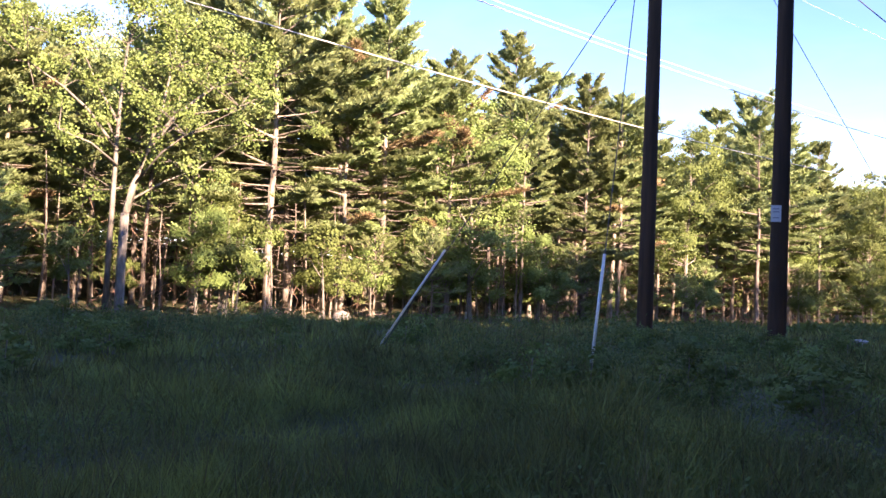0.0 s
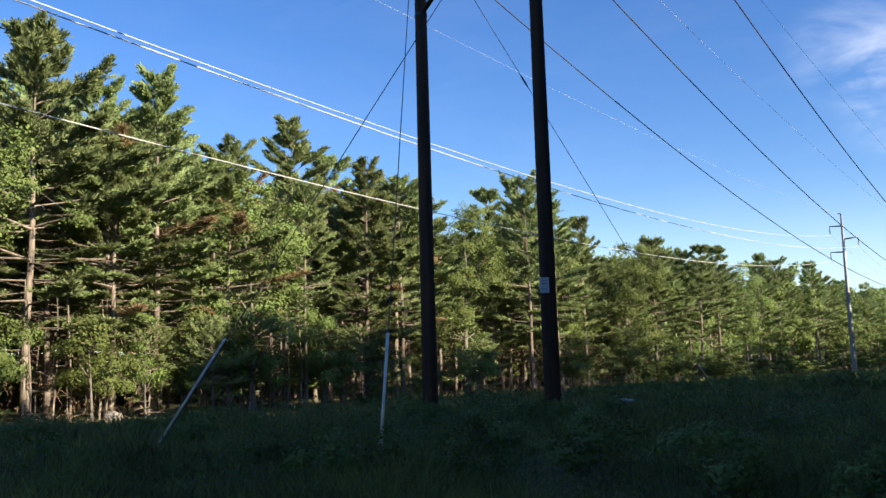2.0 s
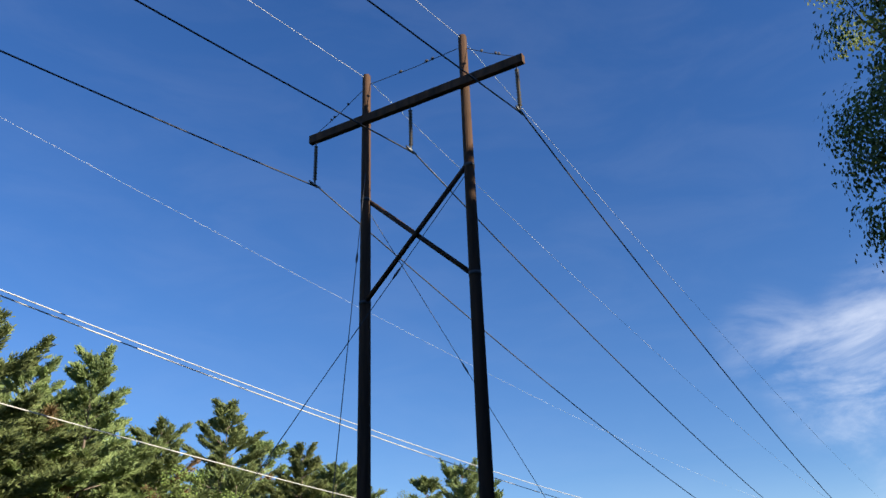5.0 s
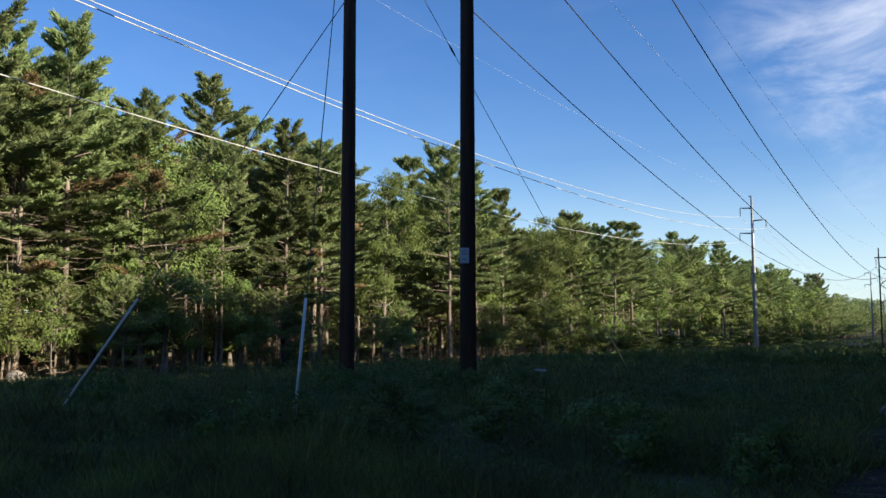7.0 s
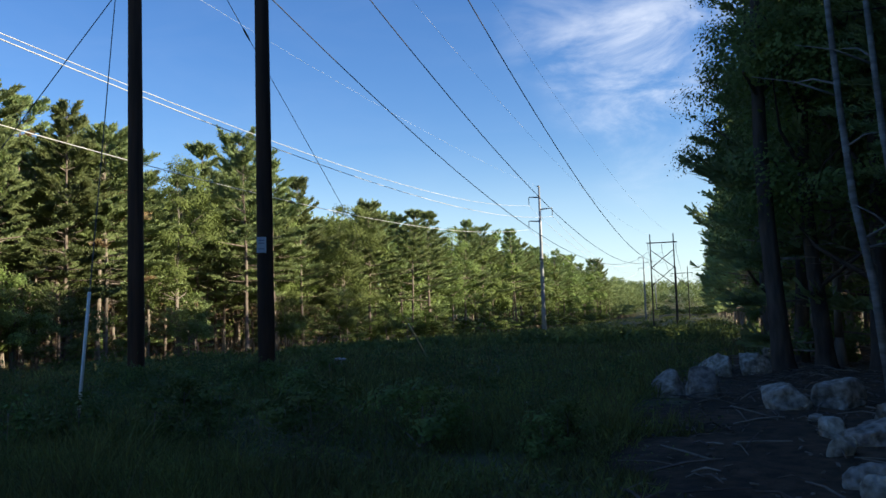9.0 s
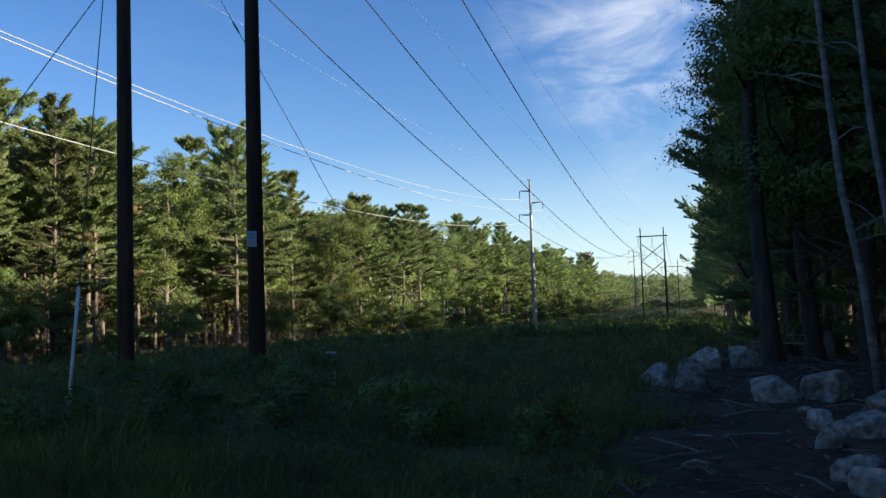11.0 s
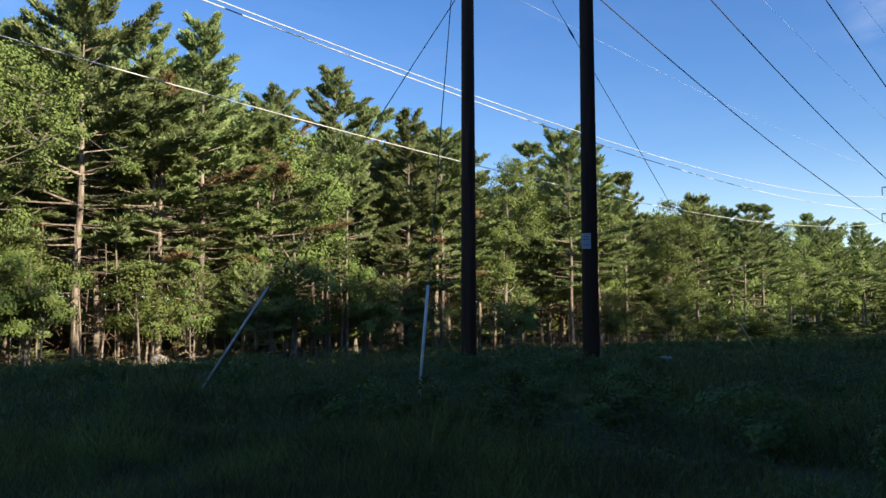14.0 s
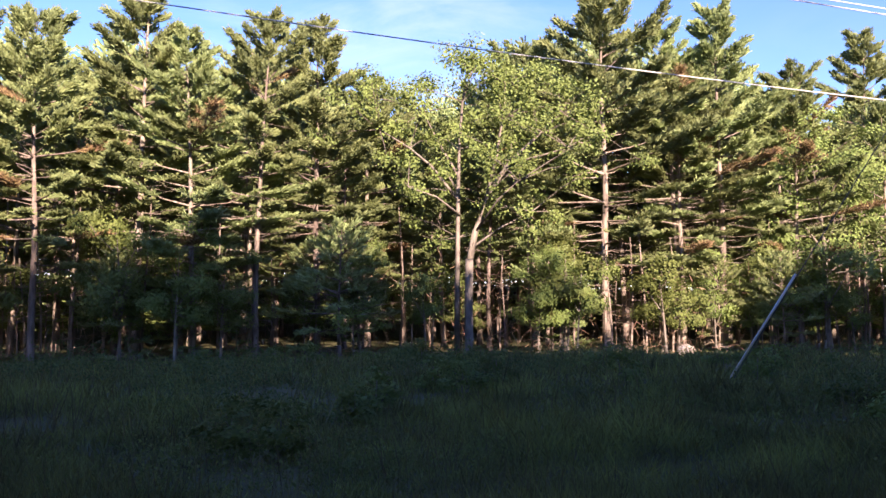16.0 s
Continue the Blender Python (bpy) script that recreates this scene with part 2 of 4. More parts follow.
# ---- trees ----
def pine_data(seed, height=18.0, bare=0.22, width=3.4, tufts=5.0, per=9, size=0.34, dead=26, gap=0.2, even=False, rust=0.0):
    """Trunk, limb and needle meshes of a white pine: wide level plates of soft sprays, with gaps between the whorls and an upswept tip."""
    rng, npr = random.Random(seed), np.random.RandomState(seed)
    trunk = Soup()
    bend = [rng.uniform(-0.012, 0.012) for _ in range(2)]

    def spine(z):
        return Vector((bend[0] * z * z / height * 3 + 0.05 * math.sin(z * 0.7 + seed), bend[1] * z * z / height * 3 + 0.05 * math.cos(z * 0.6 + seed), z))

    def girth(z):
        return max(0.02, (0.0108 * height) * (1 - z / height) ** 0.85 + 0.012 + 0.09 * math.exp(-max(z, 0) / 0.35))

    zs = [-0.4, 0.0, 0.25, 0.6] + [height * k / 12 for k in range(1, 13)]
    trunk.tube([spine(z) for z in zs], [girth(z) for z in zs], 9)
    tuft = []
    z, az = height * bare, rng.uniform(0, 6)
    while z < height * 0.992:
        s = (z / height - bare) / (1 - bare)
        full = 0.62 + 1.25 * s if s < 0.3 else 1.0 - 0.94 * ((s - 0.3) / 0.7) ** 1.2
        reach = width * full * (1.0 if even else rng.uniform(0.72, 1.22)) + 0.22
        count = rng.choice((4, 5, 6, 6)) if s < 0.75 else rng.choice((4, 5, 5))
        for k in range(count):
            az += 2 * math.pi / count + rng.uniform(-0.35, 0.35)
            if rng.random() < gap * (1 - 0.8 * s) + (0.0 if even else 0.8 * max(0.0, 0.42 - s)):
                continue
            length = reach * (rng.uniform(0.9, 1.1) if even else rng.choice((0.6, 0.8, 0.95, 1.05, 1.25)))
            rise = -0.10 + 0.30 * s + 0.86 * s ** 2.2 + rng.uniform(-0.10, 0.12)
            root = spine(min(height * 0.985, z + rng.uniform(-0.15, 0.15)))
            out = Vector((math.cos(az), math.sin(az), 0))
            side = Vector((-out.y, out.x, 0))
            curl = rng.uniform(0.04, 0.20)
            pts = [root + out * (length * t) + Vector((0, 0, length * (rise * t + curl * t * t))) for t in (0, 0.35, 0.7, 1.0)]
            trunk.tube(pts, [0.012 + 0.012 * length, 0.010 + 0.008 * length, 0.012, 0.006], 3, False)
            brown = 1.0 if rng.random() < rust * (1 - s) else 0.0
            inner = 0.28 if s > 0.5 or even else 0.40
            spurs = max(4 if tufts > 3.5 else 2, int((3.0 + 2.6 * length) * (1.0 if tufts > 3.5 else 0.5)))
            each = max(1, int(tufts * (1.0 + 1.75 * length) * (1.0 + 0.45 * s) / spurs + rng.random()))
            for j in range(spurs):
                t = inner + (1.0 - inner) * (j + rng.uniform(0.2, 0.8)) / spurs
                turn = (1 if j % 2 else -1) * rng.uniform(0.35, 1.05) * (1.25 - t)
                spur = out * math.cos(turn) + side * math.sin(turn)
                far = (0.18 + 0.52 * length * (1.12 - t)) * rng.uniform(0.7, 1.2)
                foot = root + out * (length * t) + Vector((0, 0, length * (rise * t + curl * t * t)))
                tilt = rise * 0.5 + curl + rng.uniform(-0.05, 0.12)
                for i in range(each):
                    q = far * (i + rng.uniform(0.3, 1.0)) / each
                    c = foot + spur * q + Vector((0, 0, q * tilt + rng.uniform(-0.04, 0.05)))
                    tuft.append((*c, spur.x, spur.y, tilt, *out, s, brown))
        z += rng.uniform(0.80, 1.36) * (height / 18.0) ** 0.35 * (1.0 - 0.62 * max(0.0, s - 0.3)) * (0.62 if even else 1.0)
    for k in range(dead):
        z = rng.uniform(0.07, bare + 0.36) * height
        a, length = rng.uniform(0, 6.28), rng.uniform(0.7, 2.7)
        root, out = spine(z), Vector((math.cos(a), math.sin(a), rng.uniform(-0.2, 0.25)))
        trunk.tube([root, root + out * length * 0.5, root + out * length + Vector((0, 0, rng.uniform(-0.2, 0.2)))], [0.024, 0.016, 0.007], 3, False)
        for j in range(4):
            p = root + out * (length * rng.uniform(0.35, 0.95))
            b = a + rng.choice((-1, 1)) * rng.uniform(0.5, 1.1)
            trunk.tube([p, p + Vector((math.cos(b), math.sin(b), rng.uniform(-0.3, 0.3))) * rng.uniform(0.25, 0.8)], [0.010, 0.004], 3, False)
    a = np.repeat(np.array(tuft), per, axis=0)
    n = len(a)
    s, out = a[:, 9:10], a[:, 6:9]
    base = a[:, :3] + npr.normal(size=(n, 3)) * (0.075, 0.075, 0.035) * (size / 0.34) ** 0.5
    way = a[:, 3:6] * npr.uniform(0.25, 1.1, (n, 1)) + npr.normal(size=(n, 3)) * (0.42, 0.42, 0.10)
    way[:, 2:3] += npr.uniform(-0.05, 0.55, (n, 1)) * (0.45 + 0.9 * s)
    way = unit_rows(way)
    face = unit_rows(out * 0.75 + (0, 0, 0.55) + npr.normal(size=(n, 3)) * 0.26)
    side = unit_rows(np.cross(way, face))
    long, wide = npr.uniform(0.7, 1.3, n) * size, npr.uniform(0.17, 0.31, n) * size
    dry = a[:, 10] > 0.5
    green = ~dry
    made = [("trunk", trunk.mesh("trunk", True), M_BARK), ("crown", blades("crown", base[green], way[green], side[green], long[green], wide[green], True), M_NEEDLE)]
    if dry.any():
        made.append(("dead_foliage", blades("dead_foliage", base[dry], way[dry], side[dry], long[dry], wide[dry] * 0.6, True), M_RUST))
    return made


def leafy_data(seed, height=17.0, bare=0.28, width=9.0, clusters=150, per=34, leaf=0.24, fork=0.3, bark=None, limbs_n=16, split=False):
    """Trunk, limb and leaf meshes of a broad-leaved tree; the crown is many billowing lobes of leaf clumps with gaps between."""
    rng, npr = random.Random(seed), np.random.RandomState(seed)
    trunk = Soup()
    lean = Vector((rng.uniform(-0.04, 0.04), rng.uniform(-0.04, 0.04), 1))
    top = height * 0.72

    def spine(z):
        return Vector((lean.x * z + 0.12 * math.sin(z * 0.45 + seed), lean.y * z + 0.12 * math.cos(z * 0.5 + seed), z))

    def girth(z):
        return max(0.02, 0.0125 * height * (1 - z / (top * 1.05)) ** 0.8 + 0.0065 * height * math.exp(-max(z, 0) / 0.3))

    zs = [-0.4, 0, 0.25, 0.7] + [top * k / 9 for k in range(1, 10)]
    trunk.tube([spine(z) for z in zs], [girth(z) for z in zs], 9)
    mid, rz, rx = height * (bare + 1) / 2, height * (1 - bare) / 2, width / 2
    lobes, centres, hearts = [], [], []
    for k in range(max(6, clusters // 11)):
        a, zz = 2.39996 * k + rng.uniform(-0.5, 0.5), rng.uniform(-0.95, 1)
        ring = math.sqrt(1 - abs(zz) ** 2.4)
        rad = rng.uniform(0.55, 0.86) if k % 5 else rng.uniform(0.1, 0.5)
        lobes.append((Vector((math.cos(a) * ring * rx * rad, math.sin(a) * ring * rx * rad, mid + zz * rz * min(0.86, rad + 0.15))) + spine(mid) - Vector((0, 0, mid)), rng.uniform(0.7, 1.3) * 0.40 * rx ** 0.75))
    for k in range(clusters):
        heart, size = lobes[k % len(lobes)]
        d = Vector((rng.gauss(0, 1) + 0.5 * heart.x / rx, rng.gauss(0, 1) + 0.5 * heart.y / rx, rng.gauss(0.25, 0.8))).normalized()
        centres.append(heart + Vector((d.x * size, d.y * size, d.z * size * 0.8)) * rng.uniform(0.7, 1.0))
        hearts.append(heart)
    branches = []
    for c in centres[:limbs_n]:
        soup = Soup() if split else trunk
        start = spine(min(top * 0.96, max(height * fork, c.z - 0.75 * math.hypot(c.x, c.y) - 0.6)))
        knee = start.lerp(c, 0.5) + Vector((rng.uniform(-.4, .4), rng.uniform(-.4, .4), rng.uniform(-0.2, 0.5)))
        r = 0.22 * girth(start.z) + 0.011 * (c - start).length
        soup.tube([start, start.lerp(knee, 0.6), knee, knee.lerp(c, 0.6), c], [r, r * 0.8, r * 0.55, r * 0.3, 0.012], 5, False)
        if split:
            branches.append(("branch", soup.mesh("branch", True), bark or M_OAKBARK))
        for _ in range(0 if split else 2):
            o = rng.choice(centres)
            if (o - knee).length < width * 0.4:
                trunk.tube([knee, knee.lerp(o, 0.5) + Vector((0, 0, 0.2)), o], [r * 0.4, r * 0.22, 0.008], 4, False)
    cs = np.repeat(np.array([tuple(c) for c in centres]), per, axis=0)
    n = len(cs)
    off = npr.normal(size=(n, 3)) * np.array((0.30, 0.30, 0.20)) * (width / 9.0) ** 0.5
    hs = np.repeat(np.array([tuple(h) for h in hearts]), per, axis=0)
    face = unit_rows(unit_rows(cs + off - hs) + unit_rows(hs * (1, 1, 0) + 1e-6) * 0.3 + (0, 0, 0.25) + npr.normal(size=(n, 3)) * 0.30)
    way = unit_rows(np.cross(face, npr.normal(size=(n, 3))))
    side = np.cross(way, face)
    leaves = blades("crown", cs + off, way, side, npr.uniform(0.65, 1.2, n) * leaf, npr.uniform(0.5, 0.85, n) * leaf)
    return [("trunk", trunk.mesh("trunk", True), bark or M_OAKBARK), ("crown", leaves, M_LEAF)] + branches


KINDS = {}


def plant(kind, place, turn, sx, sz, label, category="tree", group=""):
    """Stands one more tree of a kind at a place; its meshes are shared with the others of that kind."""
    name, data, first = KINDS[kind]
    ob = new(name)
    for pname, me, mat in data:
        part(pname, me, mat, ob)
    ob.matrix_basis = Matrix.Translation(place) @ Matrix.Rotation(turn, 4, "Z") @ Matrix.Diagonal((sx, sx, sz, 1))
    return tagged(ob, label, category, group)


for k in range(5):
    KINDS["pine%d" % k] = ("pine_tree", pine_data(11 + k, bare=(0.20, 0.28, 0.32, 0.24, 0.36)[k], width=(3.5, 4.2, 3.3, 4.4, 3.8)[k], tufts=7.2, per=16, size=0.31, dead=40, rust=(0.0, 0.06, 0.0, 0.05, 0.08)[k]), 18.0)
for k in range(3):
    KINDS["midpine%d" % k] = ("pine_tree", pine_data(31 + k, bare=(0.2, 0.32, 0.26)[k], width=(3.6, 4.3, 4.0)[k], tufts=5.4, per=9, size=0.40, dead=16), 18.0)
for k in range(2):
    KINDS["edgepine%d" % k] = ("pine_tree", pine_data(45 + k, bare=(0.08, 0.14)[k], width=(4.2, 3.8)[k], tufts=5.5, per=9, size=0.30, dead=16, gap=0.05), 18.0)
KINDS["talledge"] = ("pine_tree", pine_data(48, height=27.0, bare=0.22, width=4.4, tufts=5.5, per=9, size=0.28, dead=10, gap=0.04, even=True), 27.0)
# shade put into the trunk colour: darker bark than the other pines
KINDS["talledge"][1][0] = ("trunk", KINDS["talledge"][1][0][1], M_SHADEBARK)
KINDS["lightpine0"] = ("pine_tree", pine_data(41, bare=0.12, width=4.2, tufts=1.2, per=3, size=0.95, dead=0), 18.0)
KINDS["rowpine"] = ("pine_tree", pine_data(43, bare=0.2, width=4.2, tufts=3.0, per=6, size=0.60, dead=0), 18.0)
KINDS["farpine0"] = ("pine_tree", pine_data(42, bare=0.12, width=4.2, tufts=0.5, per=2, size=1.7, dead=0), 18.0)
for k in range(3):
    KINDS["oak%d" % k] = ("oak_tree", leafy_data(51 + k, bare=(0.16, 0.10, 0.14)[k], width=(10.5, 9.5, 9.0)[k], clusters=(430, 400, 380)[k], per=42, leaf=0.18), 17.0)
for k in range(2):
    KINDS["lightoak%d" % k] = ("oak_tree", leafy_data(61 + 2 * k, bare=0.08, clusters=260, per=14, leaf=0.44, limbs_n=6), 17.0)
# beech trunks wear the same bark colour darkened for shade
KINDS["edgebeech"] = ("beech_tree", leafy_data(66, height=20, bare=0.05, width=5.2, clusters=620, per=30, leaf=0.13, fork=0.12, bark=M_SHADEBARK, limbs_n=14), 20.0)
KINDS["highbeech"] = ("beech_tree", leafy_data(67, height=20, bare=0.25, width=6.4, clusters=580, per=36, leaf=0.14, fork=0.3, bark=M_SHADEBARK, limbs_n=14), 20.0)
KINDS["understorey"] = ("maple_tree", leafy_data(64, height=9, bare=0.14, width=5.6, clusters=190, per=34, leaf=0.17, fork=0.2, limbs_n=10), 9.0)
KINDS["scrub_oak"] = ("oak_tree", leafy_data(62, bare=0.02, clusters=70, per=7, leaf=0.85, limbs_n=4), 17.0)
KINDS["sapling0"] = ("sapling", leafy_data(71, height=6, bare=0.12, width=4.0, clusters=80, per=30, leaf=0.16, fork=0.3, limbs_n=5, split=True), 6.0)
KINDS["sapling1"] = ("sapling", leafy_data(72, height=6, bare=0.24, width=4.6, clusters=80, per=30, leaf=0.16, fork=0.35, limbs_n=5, split=True), 6.0)
KINDS["youngpine0"] = ("young_pine", pine_data(75, height=6, bare=0.08, width=2.0, tufts=2.6, per=6, size=0.34, dead=6), 6.0)
KINDS["bush0"] = ("bush", leafy_data(81, height=2.0, bare=0.02, width=2.8, clusters=40, per=24, leaf=0.16, fork=0.08, limbs_n=6), 2.0)
KINDS["bush1"] = ("bush", leafy_data(82, height=2.0, bare=0.04, width=2.4, clusters=36, per=24, leaf=0.18, fork=0.08, limbs_n=6), 2.0)


def thin_trunk_data(seed, height=8.0):
    """A thin dead stem with a few bare twigs."""
    rng, stem = random.Random(seed), Soup()
    stem.tube([(0.15 * math.sin(z * 0.5 + seed), 0.1 * math.cos(z * 0.4), z) for z in (-0.3, 0, 2, 4, 6, height)], [0.075, 0.07, 0.06, 0.05, 0.035, 0.015], 6)
    for k in range(12):
        z, a, n = rng.uniform(1, height - 0.5), rng.uniform(0, 6.28), rng.uniform(0.4, 1.3)
        stem.tube([(0.15 * math.sin(z * 0.5 + seed), 0.1 * math.cos(z * 0.4), z), (math.cos(a) * n, math.sin(a) * n, z + rng.uniform(-0.3, 0.5))], [0.018, 0.006], 3, False)
    return [("trunk", stem.mesh("trunk", True), M_BARK)]


KINDS["thin0"] = ("bare_tree", thin_trunk_data(91), 8.0)
KINDS["thin1"] = ("bare_tree", thin_trunk_data(92), 8.0)


def woods(name, label, spots, kind, trunk_r=0.16):
    """Many trees that nobody could count, joined: spots are (place, width scale, height scale)."""
    me = [d for d in KINDS[kind][1] if d[0] == "crown"][0][1]
    n = len(me.vertices)
    co = np.empty(n * 3)
    me.vertices.foreach_get("co", co)
    co = co.reshape(-1, 3)
    npr, out = np.random.RandomState(len(spots)), []
    stems = Soup()
    for p, w, h in spots:
        a = npr.uniform(0, 6.28)
        ca, sa = math.cos(a) * w, math.sin(a) * w
        out.append(np.stack([co[:, 0] * ca - co[:, 1] * sa + p.x, co[:, 0] * sa + co[:, 1] * ca + p.y, co[:, 2] * h + p.z], 1))
        if trunk_r:
            stems.tube([p + Vector((0, 0, -0.3)), p + Vector((0.1, 0.1, h * KINDS[kind][2] * 0.8))], [trunk_r, trunk_r * 0.4], 5, False)
    v = np.concatenate(out)
    m = bpy.data.meshes.new(name)
    m.vertices.add(len(v))
    m.vertices.foreach_set("co", v.ravel())
    m.loops.add(len(v))
    m.loops.foreach_set("vertex_index", np.arange(len(v)))
    c = me.polygons[0].loop_total
    m.polygons.add(len(v) // c)
    m.polygons.foreach_set("loop_start", np.arange(len(v) // c) * c)
    m.update()
    ob = part(name, m, M_LEAF if "oak" in kind else M_NEEDLE)
    tagged(ob, label, "woodland", kind="stuff")
    if trunk_r:
        st = part("stem", stems.mesh("stem"), M_BARK, ob)
        st["kind"] = "stuff"


# ---- ground ----
def build_ground():
    radii = [0.0]
    r = 0.8
    while r < 3400:
        radii.append(r)
        r *= 1.045 if r < 60 else 1.09
    sides = 160
    v, f = [(0, 0, ground_z(0, 0))], []
    for r in radii[1:]:
        for k in range(sides):
            a = 2 * math.pi * k / sides
            x, y = r * math.cos(a), r * math.sin(a)
            v.append((x, y, ground_z(x, y)))
    for k in range(sides):
        f.append((0, 1 + k, 1 + (k + 1) % sides))
    for i in range(len(radii) - 2):
        for k in range(sides):
            a, b = 1 + i * sides + k, 1 + i * sides + (k + 1) % sides
            f.append((a, a + sides, b + sides, b))
    me = bpy.data.meshes.new("ground")
    me.from_pydata(v, [], f)
    smooth_faces(me)
    ob = part("ground", me, M_SOIL)
    tagged(ob, "weedy overgrown field under the power lines", "ground", kind="structure")


build_ground()


def grass_patch(name, label, count, r0, r1, height, width, mat, seed, lean=0.5, clump=0.5, yaw0=-62, yaw1=58, keep=None):
    npr = np.random.RandomState(seed)
    yaw = np.radians(npr.uniform(yaw0, yaw1, count))
    r = r0 * (r1 / r0) ** (npr.uniform(0, 1, count) ** 0.9)
    x, y = -np.sin(yaw) * r, np.cos(yaw) * r
    keepers, z, tall = [], [], []
    for i in range(count):
        n = noise.noise((x[i] * 0.35, y[i] * 0.35, seed)) + 0.6 * noise.noise((x[i] * 1.3, y[i] * 1.3, seed + 2.0))
        if n < clump * npr.uniform(-1.2, 0.4) or (keep and not keep(x[i], y[i])):
            continue
        keepers.append(i)
        z.append(ground_z(x[i], y[i]))
        tall.append((0.72 + 0.95 * n) * (1 - 0.5 * smooth(24, 40, uv_of(x[i], y[i])[1])))
    k = np.array(keepers)
    n = len(k)
    base = np.stack([x[k], y[k], np.array(z) - 0.02], 1)
    way = npr.normal(size=(n, 3)) * (lean, lean, 0)
    way[:, 2] = 1
    way = unit_rows(way)
    side = unit_rows(np.cross(way, npr.normal(size=(n, 3))))
    far = np.clip(r[k] / 12.0, 0.6, 3.0)
    me = blades(name, base, way, side, height * np.clip(np.array(tall), 0.35, 1.7) * npr.uniform(0.6, 1.2, n), width * far * npr.uniform(0.6, 1.3, n))
    ob = part(name, me, mat)
    return tagged(ob, label, "grass", kind="stuff")


def in_field(x, y):
    u, v = uv_of(x, y)
    edge = 0.6 + 1.5 * noise.noise((x * 0.4, y * 0.4, 9.0)) + 0.9 * noise.noise((x * 1.7, y * 1.7, 4.0))
    if 12.0 < u < 17.6 and v < 1.05 + 0.6 * noise.noise((x * 0.9, y * 0.9, 3.0)) + 0.3 * noise.noise((x * 3.1, y * 3.1, 1.0)):
        return False
    return v < TREE_V + 1 and not (u < 32 and v < edge - 0.05 * (u - 10)) and not (u >= 32 and v < -3.5)


grass_patch("grass", "tall dark green meadow grass in shade", 190000, 5.0, 70, 0.42, 0.021, M_GRASS, 5, lean=0.65, clump=0.42, keep=in_field)
grass_patch("near_grass", "short shaded grass close to the path", 60000, 5.0, 16, 0.26, 0.019, M_GRASS, 25, lean=0.65, clump=0.2, keep=in_field)
grass_patch("path_grass", "short trampled grass round the path", 26000, 0.7, 5.4, 0.16, 0.016, M_GRASS, 27, clump=0.2, yaw0=-180, yaw1=180, keep=in_field)
grass_patch("seed_grass", "pale dry grass stalks among the weeds", 12000, 5.0, 60, 0.6, 0.012, M_STRAW, 15, lean=0.25, clump=0.9, keep=in_field)


def on_wood_edge(x, y):
    u, v = uv_of(x, y)
    return TREE_V - 2.6 + 1.2 * noise.noise((x * 0.3, y * 0.3, 6.0)) < v < TREE_V


grass_patch("edge_grass", "pale dry grass along the wood's edge", 40000, 41, 90, 0.62, 0.016, M_HAY, 35, lean=0.4, clump=0.5, keep=on_wood_edge)


def weed_mounds(name, label, number, seed, r0, r1, leaf, mat, tall, keep, bare=-0.12):
    """Low leafy weeds in uneven mounds."""
    npr = np.random.RandomState(seed)
    cs = []
    while len(cs) < number:
        yaw, r = npr.uniform(-62, 58), r0 * (r1 / r0) ** npr.uniform(0, 1)
        p = at_yaw(yaw, r)
        if keep(p.x, p.y) and noise.noise((p.x * 0.22, p.y * 0.22, seed)) > bare:
            cs.append((p.x, p.y, p.z, npr.uniform(0.35, 1.0)))
    cs = np.repeat(np.array(cs), 60, axis=0)
    wide = np.clip(np.hypot(cs[:, 0], cs[:, 1:2].ravel()) / 30.0, 1.0, 4.0)[:, None]
    n = len(cs)
    off = npr.normal(size=(n, 3)) * np.array((0.30, 0.30, 0.0)) * cs[:, 3:4] * 1.3 * wide
    off[:, 2] = npr.uniform(0.05, 1.0, n) * tall * cs[:, 3] * np.exp(-(off[:, 0] ** 2 + off[:, 1] ** 2) / (0.5 * wide[:, 0] ** 2))
    way = unit_rows(npr.normal(size=(n, 3)) * (1, 1, 0.5) + (0, 0, 0.55))
    side = unit_rows(np.cross(way, npr.normal(size=(n, 3)) * (0.4, 0.4, 1.2)))
    far = np.clip(np.hypot(cs[:, 0], cs[:, 1]) / 14.0, 0.7, 2.2)
    me = blades(name, cs[:, :3] + off, way, side, npr.uniform(0.7, 1.3, n) * leaf * far, npr.uniform(0.3, 0.5, n) * leaf * far)
    return tagged(part(name, me, mat), label, "weeds", kind="stuff")


def in_corridor(x, y):
    u, v = uv_of(x, y)
    return u > 30 and -4 < v < TREE_V


grass_patch("corridor_grass", "dark grass and brush along the cleared corridor", 26000, 45, 420, 0.55, 0.03, M_GRASS, 6, yaw0=-49, yaw1=-12, keep=in_corridor)
weed_mounds("corridor_brush", "dark low brush along the cleared corridor", 420, 35, 60, 400, 0.26, M_WEED, 0.9, in_corridor)
weed_mounds("weeds", "low leafy weeds in uneven mounds", 1000, 33, 7.0, 60, 0.055, M_WEED, 0.75, in_field, 0.0)
for foot in ((4.69, 23.41), (7.24, 20.68)):
    rough = random.Random(int(foot[0] * 10))
    for k in range(9):
        p = Vector((foot[0] + rough.uniform(-1.3, 1.3), foot[1] - 0.9 + rough.uniform(-0.9, 0.6), 0))
        p.z = ground_z(p.x, p.y)
        plant(rough.choice(("bush0", "bush1")), p, rough.uniform(0, 6.28), 0.34, rough.uniform(0.26, 0.38), "low leafy brush round the pylon's foot", "bush", "shrubs in the field")
